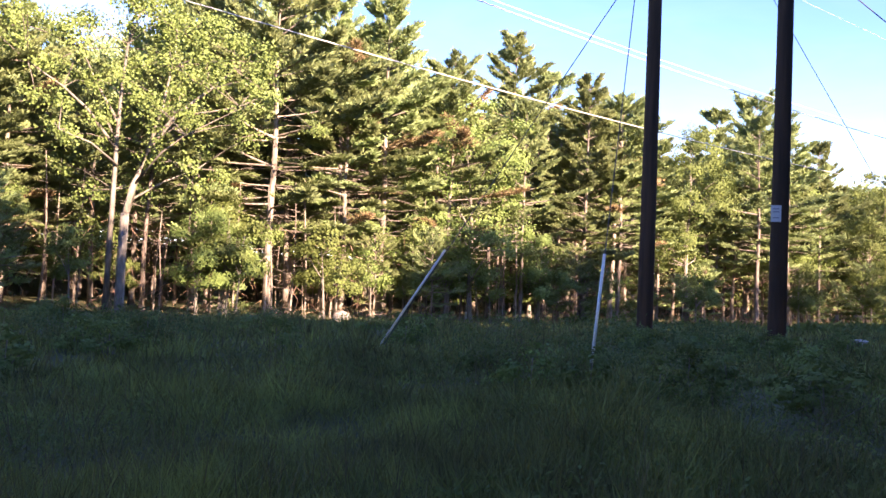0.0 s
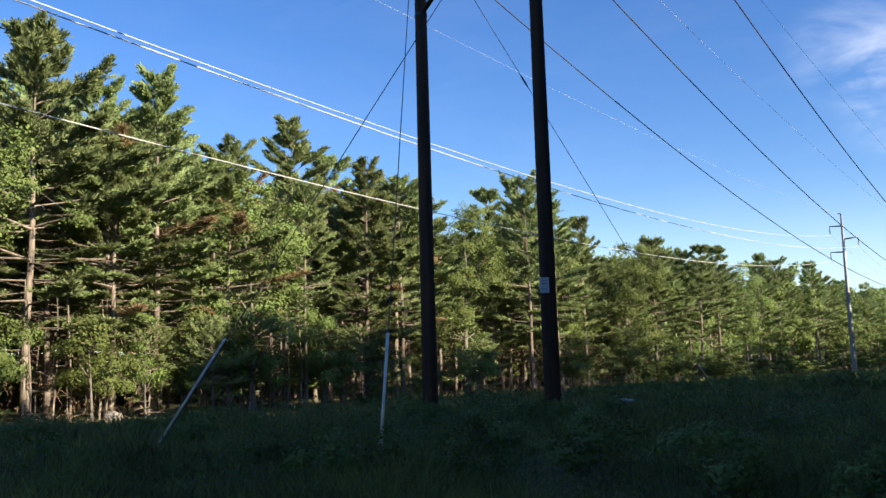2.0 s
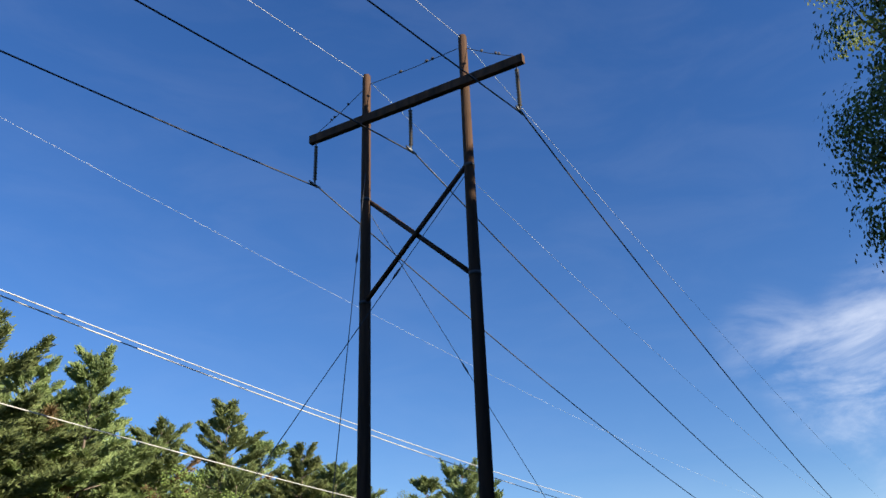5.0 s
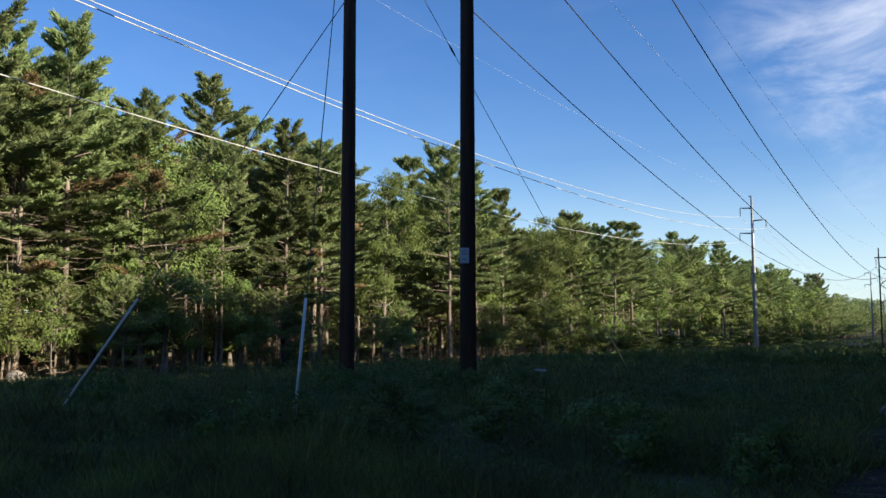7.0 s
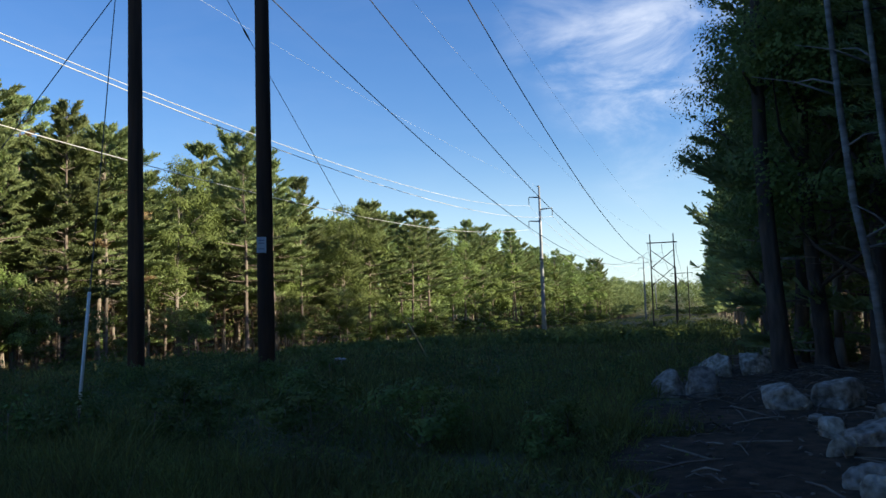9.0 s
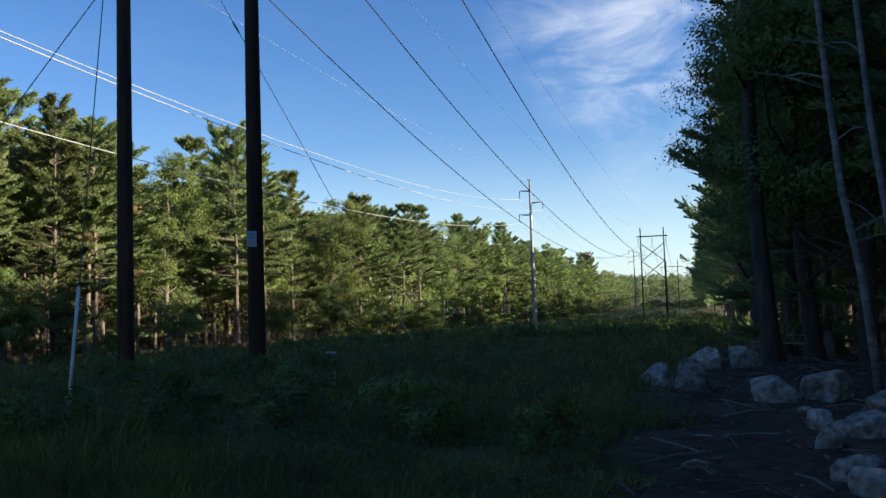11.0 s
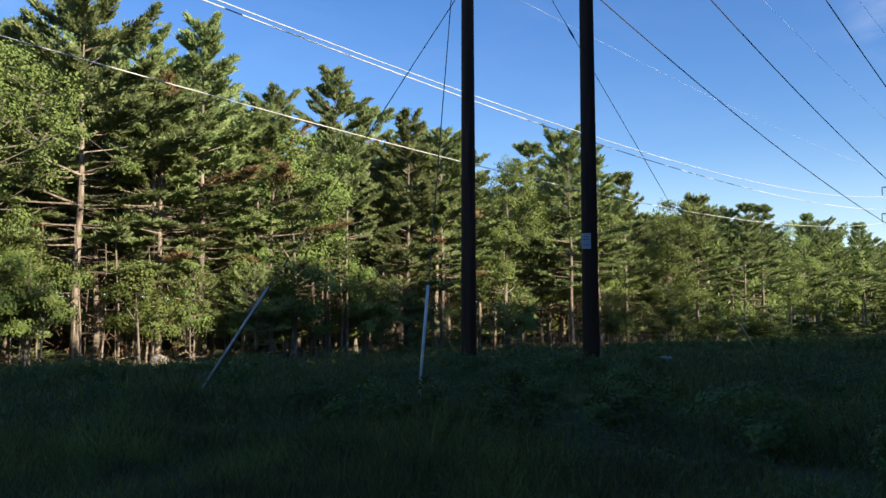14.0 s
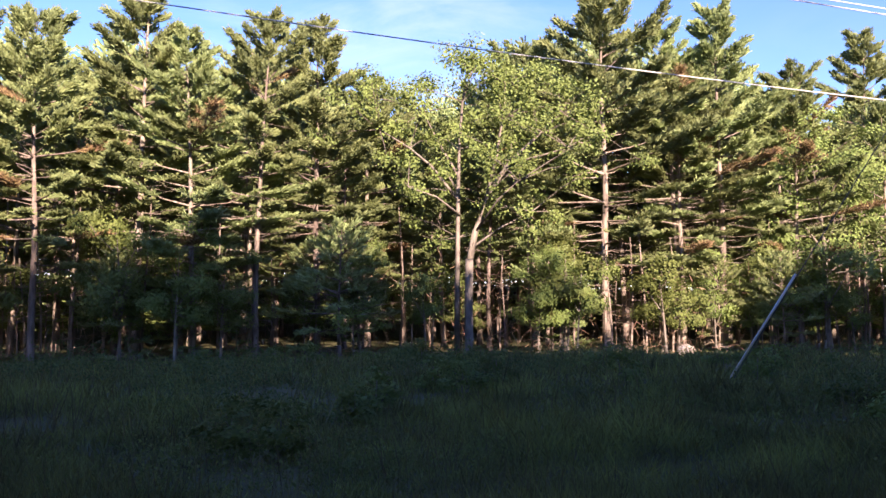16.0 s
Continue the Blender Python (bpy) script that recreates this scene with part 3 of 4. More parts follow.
weed_mounds("near_weeds", "broad-leaved weeds beside the path", 200, 38, 5.0, 14, 0.10, M_WEED, 0.45, in_field, 0.05)
weed_mounds("thicket", "waist-high dark leafy thicket in the field", 330, 41, 11, 40, 0.065, M_THICKET, 1.25, in_field, 0.16)

# ---- trees across the field ----
SKYLINE = [(53.2, 17.8, "P"), (49.3, 17.7, "P"), (43.4, 19.6, "P"), (40.1, 16.6, "P"), (36.2, 18.1, "P"), (32.3, 17.9, "P"), (28.9, 14.6, "B"), (21.5, 17.1, "H"),
           (13.3, 20.2, "P"), (8.7, 17.0, "P"), (6.0, 18.1, "P"), (1.6, 14.3, "P"), (-2.1, 15.5, "B"), (-0.1, 12.7, "O"), (-4.8, 13.0, "B"), (-7.3, 12.9, "P"),
           (-9.6, 12.1, "P"), (-13.9, 10.5, "O"), (-14.9, 10.9, "B"), (-17.4, 11.7, "B"), (-19.8, 10.1, "P"), (-21.6, 8.9, "P"), (-24.3, 7.9, "O"),
           (-26.0, 7.4, "P"), (-28.8, 6.7, "P"), (-31.4, 6.1, "O"), (-33.5, 5.6, "P"), (-35.6, 5.3, "P"), (-38.2, 3.9, "L"), (-40.0, 3.2, "L"), (-41.55, 3.0, "L"), (-42.9, 1.9, "L")]
PINE = "tall white pine with layered boughs and bare lower trunk"
OAK = "broad oak with spreading limbs and thick green crown"


def depth(yaw, v):
    return v / math.sin(radians(max(2.0, yaw - LINE)))


def stand(kind, place, top, rng, label, wide=1.0, group=""):
    """A tree whose tip reaches the height top."""
    tall = max(1.0, top - place.z)
    s = tall / KINDS[kind][2]
    w = wide * (0.45 * s + 0.55 * min(s, 1.25)) * rng.uniform(0.92, 1.08)
    plant(kind, place, rng.uniform(0, 6.28), w, s, label, "tree", group)


def skyline_el(yaw):
    pts = sorted((a, e) for a, e, _ in SKYLINE)
    return float(np.interp(yaw, [p[0] for p in pts], [p[1] for p in pts]))


rng = random.Random(4)
for i, (yaw, el, kind) in enumerate(SKYLINE):
    back = 11.0 if kind == "B" else rng.uniform(0.5, 4.0)
    d = depth(yaw, TREE_V + back)
    place = at_yaw(yaw, d)
    top = EYE + d * math.tan(radians(el))
    if kind in "HL":
        continue
    if kind == "O":
        stand("oak%d" % (i % 3), place, top, rng, OAK, 1.0, "trees across the field")
    else:
        stand("pine%d" % (i % 5) if yaw > -12 else "midpine%d" % (i % 3), place, top, rng, PINE, 1.0, "trees across the field")


def fill_row(v0, u0, u1, step, kinds, drop, label, seed, group="trees across the field", loose=1.8):
    rng = random.Random(seed)
    u = u0
    while u < u1:
        v = v0 + rng.uniform(-loose, loose)
        p = at_uv(u, v)
        d = math.hypot(p.x, p.y)
        yaw = math.degrees(math.atan2(-p.x, p.y))
        if yaw > 53:
            el = 16.5
        elif yaw < -42.9:
            el = math.degrees(math.atan2(17.5 + rng.uniform(-2, 3), d))
        else:
            el = skyline_el(yaw)
        el = max(el - rng.uniform(*drop), 0.55 * el)
        stand(rng.choice(kinds), p, EYE + d * math.tan(radians(el)), rng, label, rng.uniform(0.85, 1.2) if loose > 2 else 1.0, group)
        u += step * rng.uniform(0.75, 1.3)


def forked_oak():
    """The large open oak with a forked pale trunk; local x to the right as seen from the field."""
    rng, npr = random.Random(77), np.random.RandomState(77)
    foot = at_yaw(22.3, 45.5)
    ob = thing("oak_tree", Matrix.Translation(foot) @ Matrix.Rotation(radians(22.3), 4, "Z"), "large open oak with pale forked limbs and airy crown", "tree", "trees across the field")
    limbs = (((0, 0, -0.4), (0, 0, 0.0), (0.03, 0, 0.4), (0.02, 0.0, 2.6), (0.08, 0, 5.0)), ((0.08, 0, 4.9), (0.4, 0.1, 6.4), (1.1, 0, 8.5), (2.3, -0.2, 10.1), (3.8, -0.3, 11.5), (5.0, -0.2, 12.7)),
             ((-0.62, 0.7, -0.4), (-0.58, 0.7, 3.0), (-0.52, 0.7, 6.2), (-0.48, 0.6, 8.6), (-0.4, 0.8, 11.0), (-0.2, 0.8, 13.6), (0.3, 0.6, 15.2)), ((-0.5, 0.6, 8.2), (-1.9, 0.2, 10.0), (-3.0, -0.2, 10.9), (-4.6, -0.3, 11.9)),
             ((1.1, 0, 8.5), (1.6, 0.7, 10.6), (2.0, 1.1, 12.8), (2.2, 1.2, 14.6)), ((2.2, -0.2, 10.0), (3.6, -1.0, 10.2), (5.2, -1.4, 10.6)), ((-0.5, 0.7, 9.6), (-1.6, 1.6, 11.6), (-2.4, 2.2, 13.4)),
             ((0.4, 0.1, 6.4), (1.6, -1.2, 8.0), (2.6, -2.2, 8.8)), ((-0.4, 0.5, 7.4), (-1.6, -1.0, 8.2), (-3.0, -1.8, 8.6)), ((0.2, 0.1, 5.6), (1.9, 0.9, 6.8), (3.5, 1.2, 7.6)))
    girth = (0.27, 0.20, 0.17, 0.10, 0.10, 0.09, 0.09, 0.07, 0.07, 0.07)
    ends = []
    for k, pts in enumerate(limbs):
        n = len(pts)
        rad = [girth[k] * (1 - (0.2 if k == 0 else 0.75) * i / (n - 1)) for i in range(n)]
        if k == 0:
            rad[0], rad[1] = 0.42, 0.38
        part("trunk" if k == 0 else "limb", Soup().tube(pts, rad, 10 if k == 0 else 7).mesh("limb", True), M_OAKBARK, ob)
        if k:
            ends += [Vector(p) for p in pts[2:]] + [Vector(p) for p in pts[2:] if p[2] > 11.5] * 2
    twigs, cs, hs = Soup(), [], []
    for k in range(130):
        e = rng.choice(ends)
        heart = e + Vector((rng.gauss(0, 1.5), rng.gauss(0, 1.2), rng.gauss(0.75, 1.0)))
        heart.z = min(heart.z, 16.0 - 0.06 * heart.x ** 2)
        twigs.tube([e, e.lerp(heart, 0.6) + Vector((0, 0, 0.15)), heart], [0.03, 0.018, 0.006], 4, False)
        for _ in range(6):
            d = Vector((rng.gauss(0, 1), rng.gauss(0, 1), rng.gauss(0.2, 0.7))).normalized() * rng.uniform(0.25, 0.75)
            cs.append(heart + d)
            hs.append(heart)
    part("twig", twigs.mesh("twig"), M_OAKBARK, ob)["kind"] = "stuff"
    c, h = (np.repeat(np.array([tuple(p) for p in q]), 26, axis=0) for q in (cs, hs))
    n = len(c)
    off = npr.normal(size=(n, 3)) * (0.26, 0.26, 0.18)
    face = unit_rows(unit_rows(c + off - h) + (0, 0, 0.3) + npr.normal(size=(n, 3)) * 0.45)
    way = unit_rows(np.cross(face, npr.normal(size=(n, 3))))
    part("crown", blades("crown", c + off, way, np.cross(way, face), npr.uniform(0.65, 1.2, n) * 0.18, npr.uniform(0.5, 0.85, n) * 0.18), M_LEAF, ob)


forked_oak()

PINES = ["pine%d" % k for k in range(5)]
MID = ["midpine%d" % k for k in range(3)]
fill_row(TREE_V + 4.0, -38, 42, 12.0, ["pine2", "pine4", "pine1"], (2.5, 6.0), PINE, 1)
fill_row(TREE_V + 3.5, 46, 115, 7.5, MID + ["oak1", "oak2"], (0.6, 3.0), "white pine or oak in the dense edge of the wood", 8, loose=3.2)
fill_row(TREE_V + 8, -38, 120, 5.5, MID, (1.2, 4.5), PINE, 2)
fill_row(TREE_V + 14, -38, 125, 5.5, ["rowpine"], (1.5, 4.5), PINE, 3)
fill_row(TREE_V + 3.5, 115, 420, 7.0, ["midpine1", "midpine0", "midpine2", "lightoak0", "lightoak1"], (-0.2, 0.9), "distant pine or oak along the cleared corridor", 6, loose=3.5)


def deep_woods():
    rng = random.Random(14)
    spots, low, far = [], [], []
    for v0 in (18, 22, 27, 33, 39, 46):
        u = -50.0
        while u < 150:
            p = at_uv(u, TREE_V + v0 + rng.uniform(-2, 2))
            yaw, d = math.degrees(math.atan2(-p.x, p.y)), math.hypot(p.x, p.y)
            top = EYE + d * math.tan(radians((16.0 if yaw > 50 else skyline_el(yaw)) - rng.uniform(2.8, 5.0)))
            spots.append((p, 1.15, max(6.0, top - p.z) / 18.0))
            u += rng.uniform(4.5, 7.0)
    for k in range(150):
        p = at_uv(rng.uniform(-50, 150), TREE_V + rng.uniform(12, 48))
        low.append((p, rng.uniform(0.5, 0.9), rng.uniform(0.22, 0.42)))
    for k in range(130):
        u = rng.uniform(95, 420)
        low.append((at_uv(u, TREE_V + rng.uniform(-2.5, 5)), rng.uniform(0.5, 0.9), rng.uniform(0.14, 0.34)))
    for v0 in (8, 15, 24):
        u = 120.0
        while u < 620:
            p = at_uv(u, TREE_V + v0 + rng.uniform(-2, 2))
            (spots if u < 240 else far).append((p, 1.15, rng.uniform(17.5, 21) / 18.0))
            u += rng.uniform(6, 10)
    u = 420.0
    while u < 620:
        far.append((at_uv(u, TREE_V + 2 + rng.uniform(-2, 2)), 1.2, rng.uniform(14, 19) / 18.0))
        u += rng.uniform(6, 9)
    for v0 in (52, 57, 63):
        u = -55.0
        while u < 140:
            far.append((at_uv(u, TREE_V + v0 + rng.uniform(-2, 2)), 1.3, rng.uniform(9, 13) / 18.0))
            u += rng.uniform(4, 6)
    for k in range(330):
        p = at_uv(rng.uniform(560, 1250), rng.uniform(-160, 190)) if k < 260 else at_uv(rng.uniform(400, 560), rng.uniform(-30, 22))
        if k >= 260:
            low.append((p, 1.0, rng.uniform(0.15, 0.35)))
            continue
        far.append((p, 1.5, rng.uniform(12, 19) / 18.0))
    woods("deep_woods", "dense dark pine wood behind the edge trees", spots, "lightpine0")
    woods("wood_undergrowth", "shaded young growth inside the wood", low, "scrub_oak", 0.05)
    woods("far_woods", "distant wooded rise closing the corridor", far, "farpine0", 0.2)


deep_woods()

rng = random.Random(9)
for k in range(170):
    u = rng.uniform(-32, 150) if k < 90 else rng.uniform(-10, 50)
    kind = rng.choice(("sapling0", "sapling1", "youngpine0", "youngpine0", "bush0", "bush1", "thin0", "thin1", "thin0") if u > 50 else ("sapling0", "sapling1", "youngpine0", "thin1", "thin0", "thin0", "thin1", "thin0", "thin1"))
    thin = "thin" in kind
    p = at_uv(u, TREE_V + (rng.uniform(1, 9) if thin else rng.uniform(-1.2, 4.5)))
    s = rng.uniform(0.65, 1.25)
    label, cat = {"sap": ("leafy green sapling at the wood's edge", "sapling"), "you": ("young pine at the wood's edge", "tree"), "bus": ("dark leafy bush at the wood's edge", "bush"),
                  "thi": ("thin bare trunk standing inside the wood's edge", "tree")}[kind[:3]]
    plant(kind, p, rng.uniform(0, 6.28), s, s * rng.uniform(0.8, 1.2), label, cat, "undergrowth across the field")


rng = random.Random(63)
for yaw, back, top in ((15.8, 0.5, 6.6), (17.6, 1.5, 6.0), (4.4, 1.5, 7.4), (44.5, 0.0, 8.0), (41.0, -0.5, 7.2), (38.2, 0.5, 6.2), (29.5, 0.5, 6.6), (-4.5, 1.0, 7.5), (-24.5, -2.0, 8.5), (-27.0, -1.5, 7.0), (-20.5, -1.0, 7.5)):
    p = at_yaw(yaw, depth(yaw, TREE_V + back))
    stand("understorey", p, p.z + top, rng, "leafy young maple under the edge of the wood", 1.0, "undergrowth across the field")


def dead_twigs():
    """Fine brown twigs and dry sprays low in the wood's edge."""
    npr = np.random.RandomState(44)
    n = 9000
    u, v = npr.uniform(-34, 110, n), TREE_V + npr.uniform(0.0, 9.0, n)
    base = np.array([tuple(at_uv(a, b)) for a, b in zip(u, v)])
    base[:, 2] += npr.uniform(0, 1, n) ** 1.6 * 5.0
    way = unit_rows(npr.normal(size=(n, 3)) + (0, 0, 0.35))
    side = unit_rows(np.cross(way, npr.normal(size=(n, 3))))
    me = blades("dead_twigs", base, way, side, npr.uniform(0.3, 1.3, n), npr.uniform(0.015, 0.045, n))
    tagged(part("dead_twigs", me, M_TWIG), "dry brown twigs low in the wood's edge", "brush", kind="stuff")


dead_twigs()

# low shrubs scattered in the field
rng = random.Random(31)
for k in range(48):
    p = at_yaw(rng.uniform(-40, 50), 9.0 * (34 / 9.0) ** rng.random())
    if not in_field(p.x, p.y):
        continue
    s = rng.uniform(0.2, 0.38)
    plant(rng.choice(("bush0", "bush1")), p, rng.uniform(0, 6.28), s * 1.3, s, "low leafy shrub in the tall grass", "bush", "shrubs in the field")

# ---- wood beside the camera, which shades the field ----
rng = random.Random(21)
for row, v0 in enumerate((-6.1, -10.0, -15.0)):
    u = 27.0 - row * 1.5
    while u < (170, 90, 70)[row]:
        kind = rng.choice(("edgepine0", "edgepine1") if u < 48 and row == 0 else ("midpine0", "midpine1") if u < 70 else ("lightpine0", "midpine2"))
        p = at_uv(u, v0 + rng.uniform(-0.8, 0.8))
        stand(kind, p, p.z + (rng.uniform(20, 21) if u < 28.5 else rng.uniform(18, 19.5) if u < 38 else rng.uniform(23.5, 25.5)), rng, "dark pine in the shaded wood's edge", 0.78, "trees of the near wood")
        u += rng.uniform(3.6, 5.6)
for u, v, s in ((26.0, -3.6, 1.35), (29.5, -4.0, 1.5), (24.8, -5.0, 1.2), (34.0, -3.8, 1.4), (23.5, -7.0, 1.3)):
    plant("youngpine0", at_uv(u, v), u, s, s * 1.15, "dark young pine under the wood's edge", "tree", "undergrowth of the near wood")
spots = []
for k in range(150):
    p = at_uv(rng.uniform(24, 190) if k < 75 else rng.uniform(165, 620), rng.uniform(-34, -15) if k < 75 else rng.uniform(-26, -6))
    spots.append((p, 1.1, (rng.uniform(17, 19) if 20 < uv_of(p.x, p.y)[0] < 38 else rng.uniform(22, 25) if k < 75 else rng.uniform(26, 28)) / 18.0))
# added behind the edge row to stop sun leaking onto the trees opposite
for k in range(18):
    spots.append((at_uv(39 + 2.0 * k, -10.0 + 2.0 * (k % 3 - 1)), 1.1, rng.uniform(24.0, 25.2) / 18.0))
# trees out of view beside and behind the camera, added to shade the field
side = []
for v0 in (-13.0, -18.0, -24.0, -30.0):
    u = -70.0
    while u < 24:
        side.append((at_uv(u, v0 + rng.uniform(-1.5, 1.5)), 1.15, rng.uniform(18, 23) / 18.0))
        u += rng.uniform(4.0, 5.5)
for k in range(70):
    side.append((at_uv(rng.uniform(-35, 26), rng.uniform(-34, -15)), 1.2, rng.uniform(18, 23) / 18.0))
for k in range(24):
    p = at_uv(rng.uniform(-75, -40), rng.uniform(-12, 60))
    side.append((p, 1.15, rng.uniform(16, 22) / 18.0))
# tall added row, its height set so its shadow reaches the far trees' feet
for k in range(20):
    side.append((at_uv(-2.0 + 1.0 * k, -12.0 - 1.5 * (k % 2)), 1.25, (rng.uniform(25.2, 26.2) if k < 13 else rng.uniform(24.4, 25.4)) / 18.0))
woods("near_woods", "dense dark pine wood beside the clearing", spots, "lightpine0")
# more added trees that keep the sun off the far corridor
for k in range(110):
    side.append((at_uv(rng.uniform(165, 560), rng.uniform(-17, -6)), 1.2, rng.uniform(24, 27) / 18.0))
woods("wood_behind_clearing", "dense pine wood added to shade the field, mostly out of view", side, "farpine0", 0.2)
for u, v, top, turn in ((21.5, -5.4, 22.2, 0.4), (20.0, -5.9, 20.6, 2.0), (28.0, -5.6, 21.0, 3.3)):
    p = at_uv(u, v)
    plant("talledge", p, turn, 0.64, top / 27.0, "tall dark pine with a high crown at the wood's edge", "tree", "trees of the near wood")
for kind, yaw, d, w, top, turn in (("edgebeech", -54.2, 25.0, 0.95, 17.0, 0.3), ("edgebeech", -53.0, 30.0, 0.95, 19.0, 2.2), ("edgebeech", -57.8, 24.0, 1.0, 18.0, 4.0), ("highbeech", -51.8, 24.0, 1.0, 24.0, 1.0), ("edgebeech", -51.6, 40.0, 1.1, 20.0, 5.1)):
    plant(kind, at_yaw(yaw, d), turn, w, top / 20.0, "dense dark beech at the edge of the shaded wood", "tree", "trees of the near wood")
# three more pines, out of view, added only for the shade they cast
for u, v, top in ((14.0, -9.5, 21), (18.5, -9.5, 21), (22.5, -9.0, 21)):
    p = at_uv(u, v)
    stand("midpine%d" % (int(u) % 3), p, p.z + top, rng, "dark pine in the shaded wood's edge", 1.1, "trees of the near wood")
for k in range(26):
    p = at_uv(rng.uniform(24, 75), rng.uniform(-9, -3.4))
    kind = rng.choice(("sapling0", "youngpine0", "bush0", "bush1"))
    s = rng.uniform(0.6, 1.1)
    plant(kind, p, rng.uniform(0, 6.28), s, s, "dark leafy undergrowth in the shaded wood", "bush", "undergrowth of the near wood")


# ---- wooden H-frame structure ----
def hframe(centre, arm_yaw, spacing, outer, top, arm_z, x_hi, x_lo, radius, label, mat, detail=True, hang=1.5, two_x=False):
    """Two poles, a crossarm, braces and hung insulators. Local x runs along the arm."""
    ob = thing("transmission_structure", Matrix.Translation(centre) @ Matrix.Rotation(radians(arm_yaw), 4, "Z"), label, "power pylon", "pylons of the wooden line")
    half = spacing / 2
    for sx in (-1, 1):
        zs = [-0.5, 0, 0.3, top * 0.25, top * 0.5, top * 0.75, top - 0.06, top]
        rad = [radius * (1 - 0.36 * max(z, 0) / top) for z in zs]
        rad[-1] *= 0.86
        pole = part("pole", Soup().tube([(sx * half, 0, z) for z in zs], rad, 20 if detail else 10).mesh("pole", True), mat, ob)
        if detail:
            for z in (arm_z, x_hi, x_lo):
                part("band", Soup().tube([(sx * half, 0, z - 0.05), (sx * half, 0, z + 0.05)], [radius * (1 - 0.36 * z / top) + 0.012] * 2, 20).mesh("band", True), M_DARKWIRE, pole, "steel band with bolts")
    long = outer + 0.5
    for sy in (-1,):
        bm = bmesh.new()
        bmesh.ops.create_cube(bm, size=1)
        bmesh.ops.scale(bm, vec=(long, 0.19 if detail else 0.16, 0.31 if detail else 0.2), verts=bm.verts)
        bmesh.ops.translate(bm, vec=(0, sy * (radius * 0.68 + 0.09), arm_z), verts=bm.verts)
        bmesh.ops.bevel(bm, geom=bm.edges[:], offset=0.012, segments=1, affect="EDGES")
        part("crossarm", bm, mat, ob)
    r = 0.075 if detail else 0.07
    crosses = [(x_hi, x_lo)] if not two_x else [(x_hi, (x_hi + x_lo) / 2), ((x_hi + x_lo) / 2, x_lo)]
    for hi, lo in crosses:
        for s, y in ((-1, 0.07), (1, -0.07)):
            a, b = Vector((s * (half - 0.06), y, hi)), Vector((-s * (half - 0.06), y, lo))
            part("brace", Soup().tube([a, a.lerp(b, 0.5), b], [r, r, r], 8).mesh("brace", True), mat, ob)
    for x in (-outer / 2, 0, outer / 2):
        drop = -(radius * 0.68 + 0.09)
        pts, rad = [], []
        z0 = arm_z - 0.13
        pts += [(x, drop, z0), (x, drop, z0 - 0.16)]
        rad += [0.018, 0.018]
        n = 12 if detail else 5
        for k in range(n):
            zz = z0 - 0.18 - (hang - 0.42) * k / n
            pts += [(x, drop, zz), (x, drop, zz - 0.02), (x, drop, zz - (hang - 0.42) / n * 0.8)]
            rad += [0.05, 0.075, 0.03]
        pts += [(x, drop, arm_z - hang + 0.08), (x, drop, arm_z - hang - 0.04)]
        rad += [0.03, 0.045]
        ins = part("insulator_string", Soup().tube(pts, rad, 8).mesh("insulator_string"), M_INSUL, ob, "dark hanging insulator string")
        part("clamp", Soup().tube([(x, drop - 0.28, arm_z - hang), (x, drop - 0.1, arm_z - hang - 0.03), (x, drop + 0.1, arm_z - hang - 0.03), (x, drop + 0.28, arm_z - hang)], [0.03, 0.05, 0.05, 0.03], 8).mesh("clamp", True), M_STEEL, ins)
    if detail:
        near = -(radius * 0.68 + 0.09)
        for a, b in (((-half, 0, top - 0.45), (-outer / 2, near, arm_z + 0.18)), ((-half, 0, top - 0.4), (half, 0, top - 0.4)), ((half, 0, top - 0.45), (outer / 2, near, arm_z + 0.18))):
            a, b = Vector(a), Vector(b)
            stay = part("stay", Soup().tube([a, a.lerp(b, 0.5) - Vector((0, 0, 0.05)), b], [0.012] * 3, 5).mesh("stay"), M_DARKWIRE, ob, "thin steel stay with strung beads")
            for t in (0.35, 0.62, 0.68):
                c, d = a.lerp(b, t), a.lerp(b, t + 0.035)
                part("bead", Soup().tube([c, c.lerp(d, 0.3), c.lerp(d, 0.7), d], [0.02, 0.05, 0.05, 0.02], 6).mesh("bead"), M_INSUL, stay)
    return ob


ARM_YAW = math.degrees(math.atan2(-0.7302, 0.6833))
H1 = Vector((5.965, 22.045, 0.0))
h1 = hframe(H1 + Vector((0, 0, 0.02)), ARM_YAW, 3.73, 7.5, 19.85, 17.88, 15.0, 11.5, 0.215, "tall dark brown wooden H-frame power pylon with braced poles", M_POLE, hang=1.78)
part("sign", Soup().box(Matrix.Translation((1.894, -0.245, 3.42)) @ Matrix.Rotation(radians(27.6), 4, "Z"), 0.23, 0.012, 0.39).mesh("sign"), M_SIGN, h1, "small white plate with unreadable print")
for dz in (0.11, 0.04, -0.10):
    part("print_bar", Soup().box(Matrix.Translation((1.894, -0.245, 3.42)) @ Matrix.Rotation(radians(27.6), 4, "Z") @ Matrix.Translation((0, -0.009, dz)), 0.14, 0.004, 0.018).mesh("print_bar"), M_INK, h1)

H2 = at_yaw(-45.15, 165)
hframe(H2, -48, 4.2, 5.04, 17.2, 15.55, 14.2, 7.7, 0.16, "weathered wooden H-frame power pylon with double cross braces", M_FARWOOD, False, 1.45, True)
H3 = at_yaw(-46.3, 320)
hframe(H3, -48, 4.0, 7.0, 18.5, 16.2, 15, 11.5, 0.2, "distant weathered wooden H-frame power pylon", M_FARWOOD, False, 1.4)


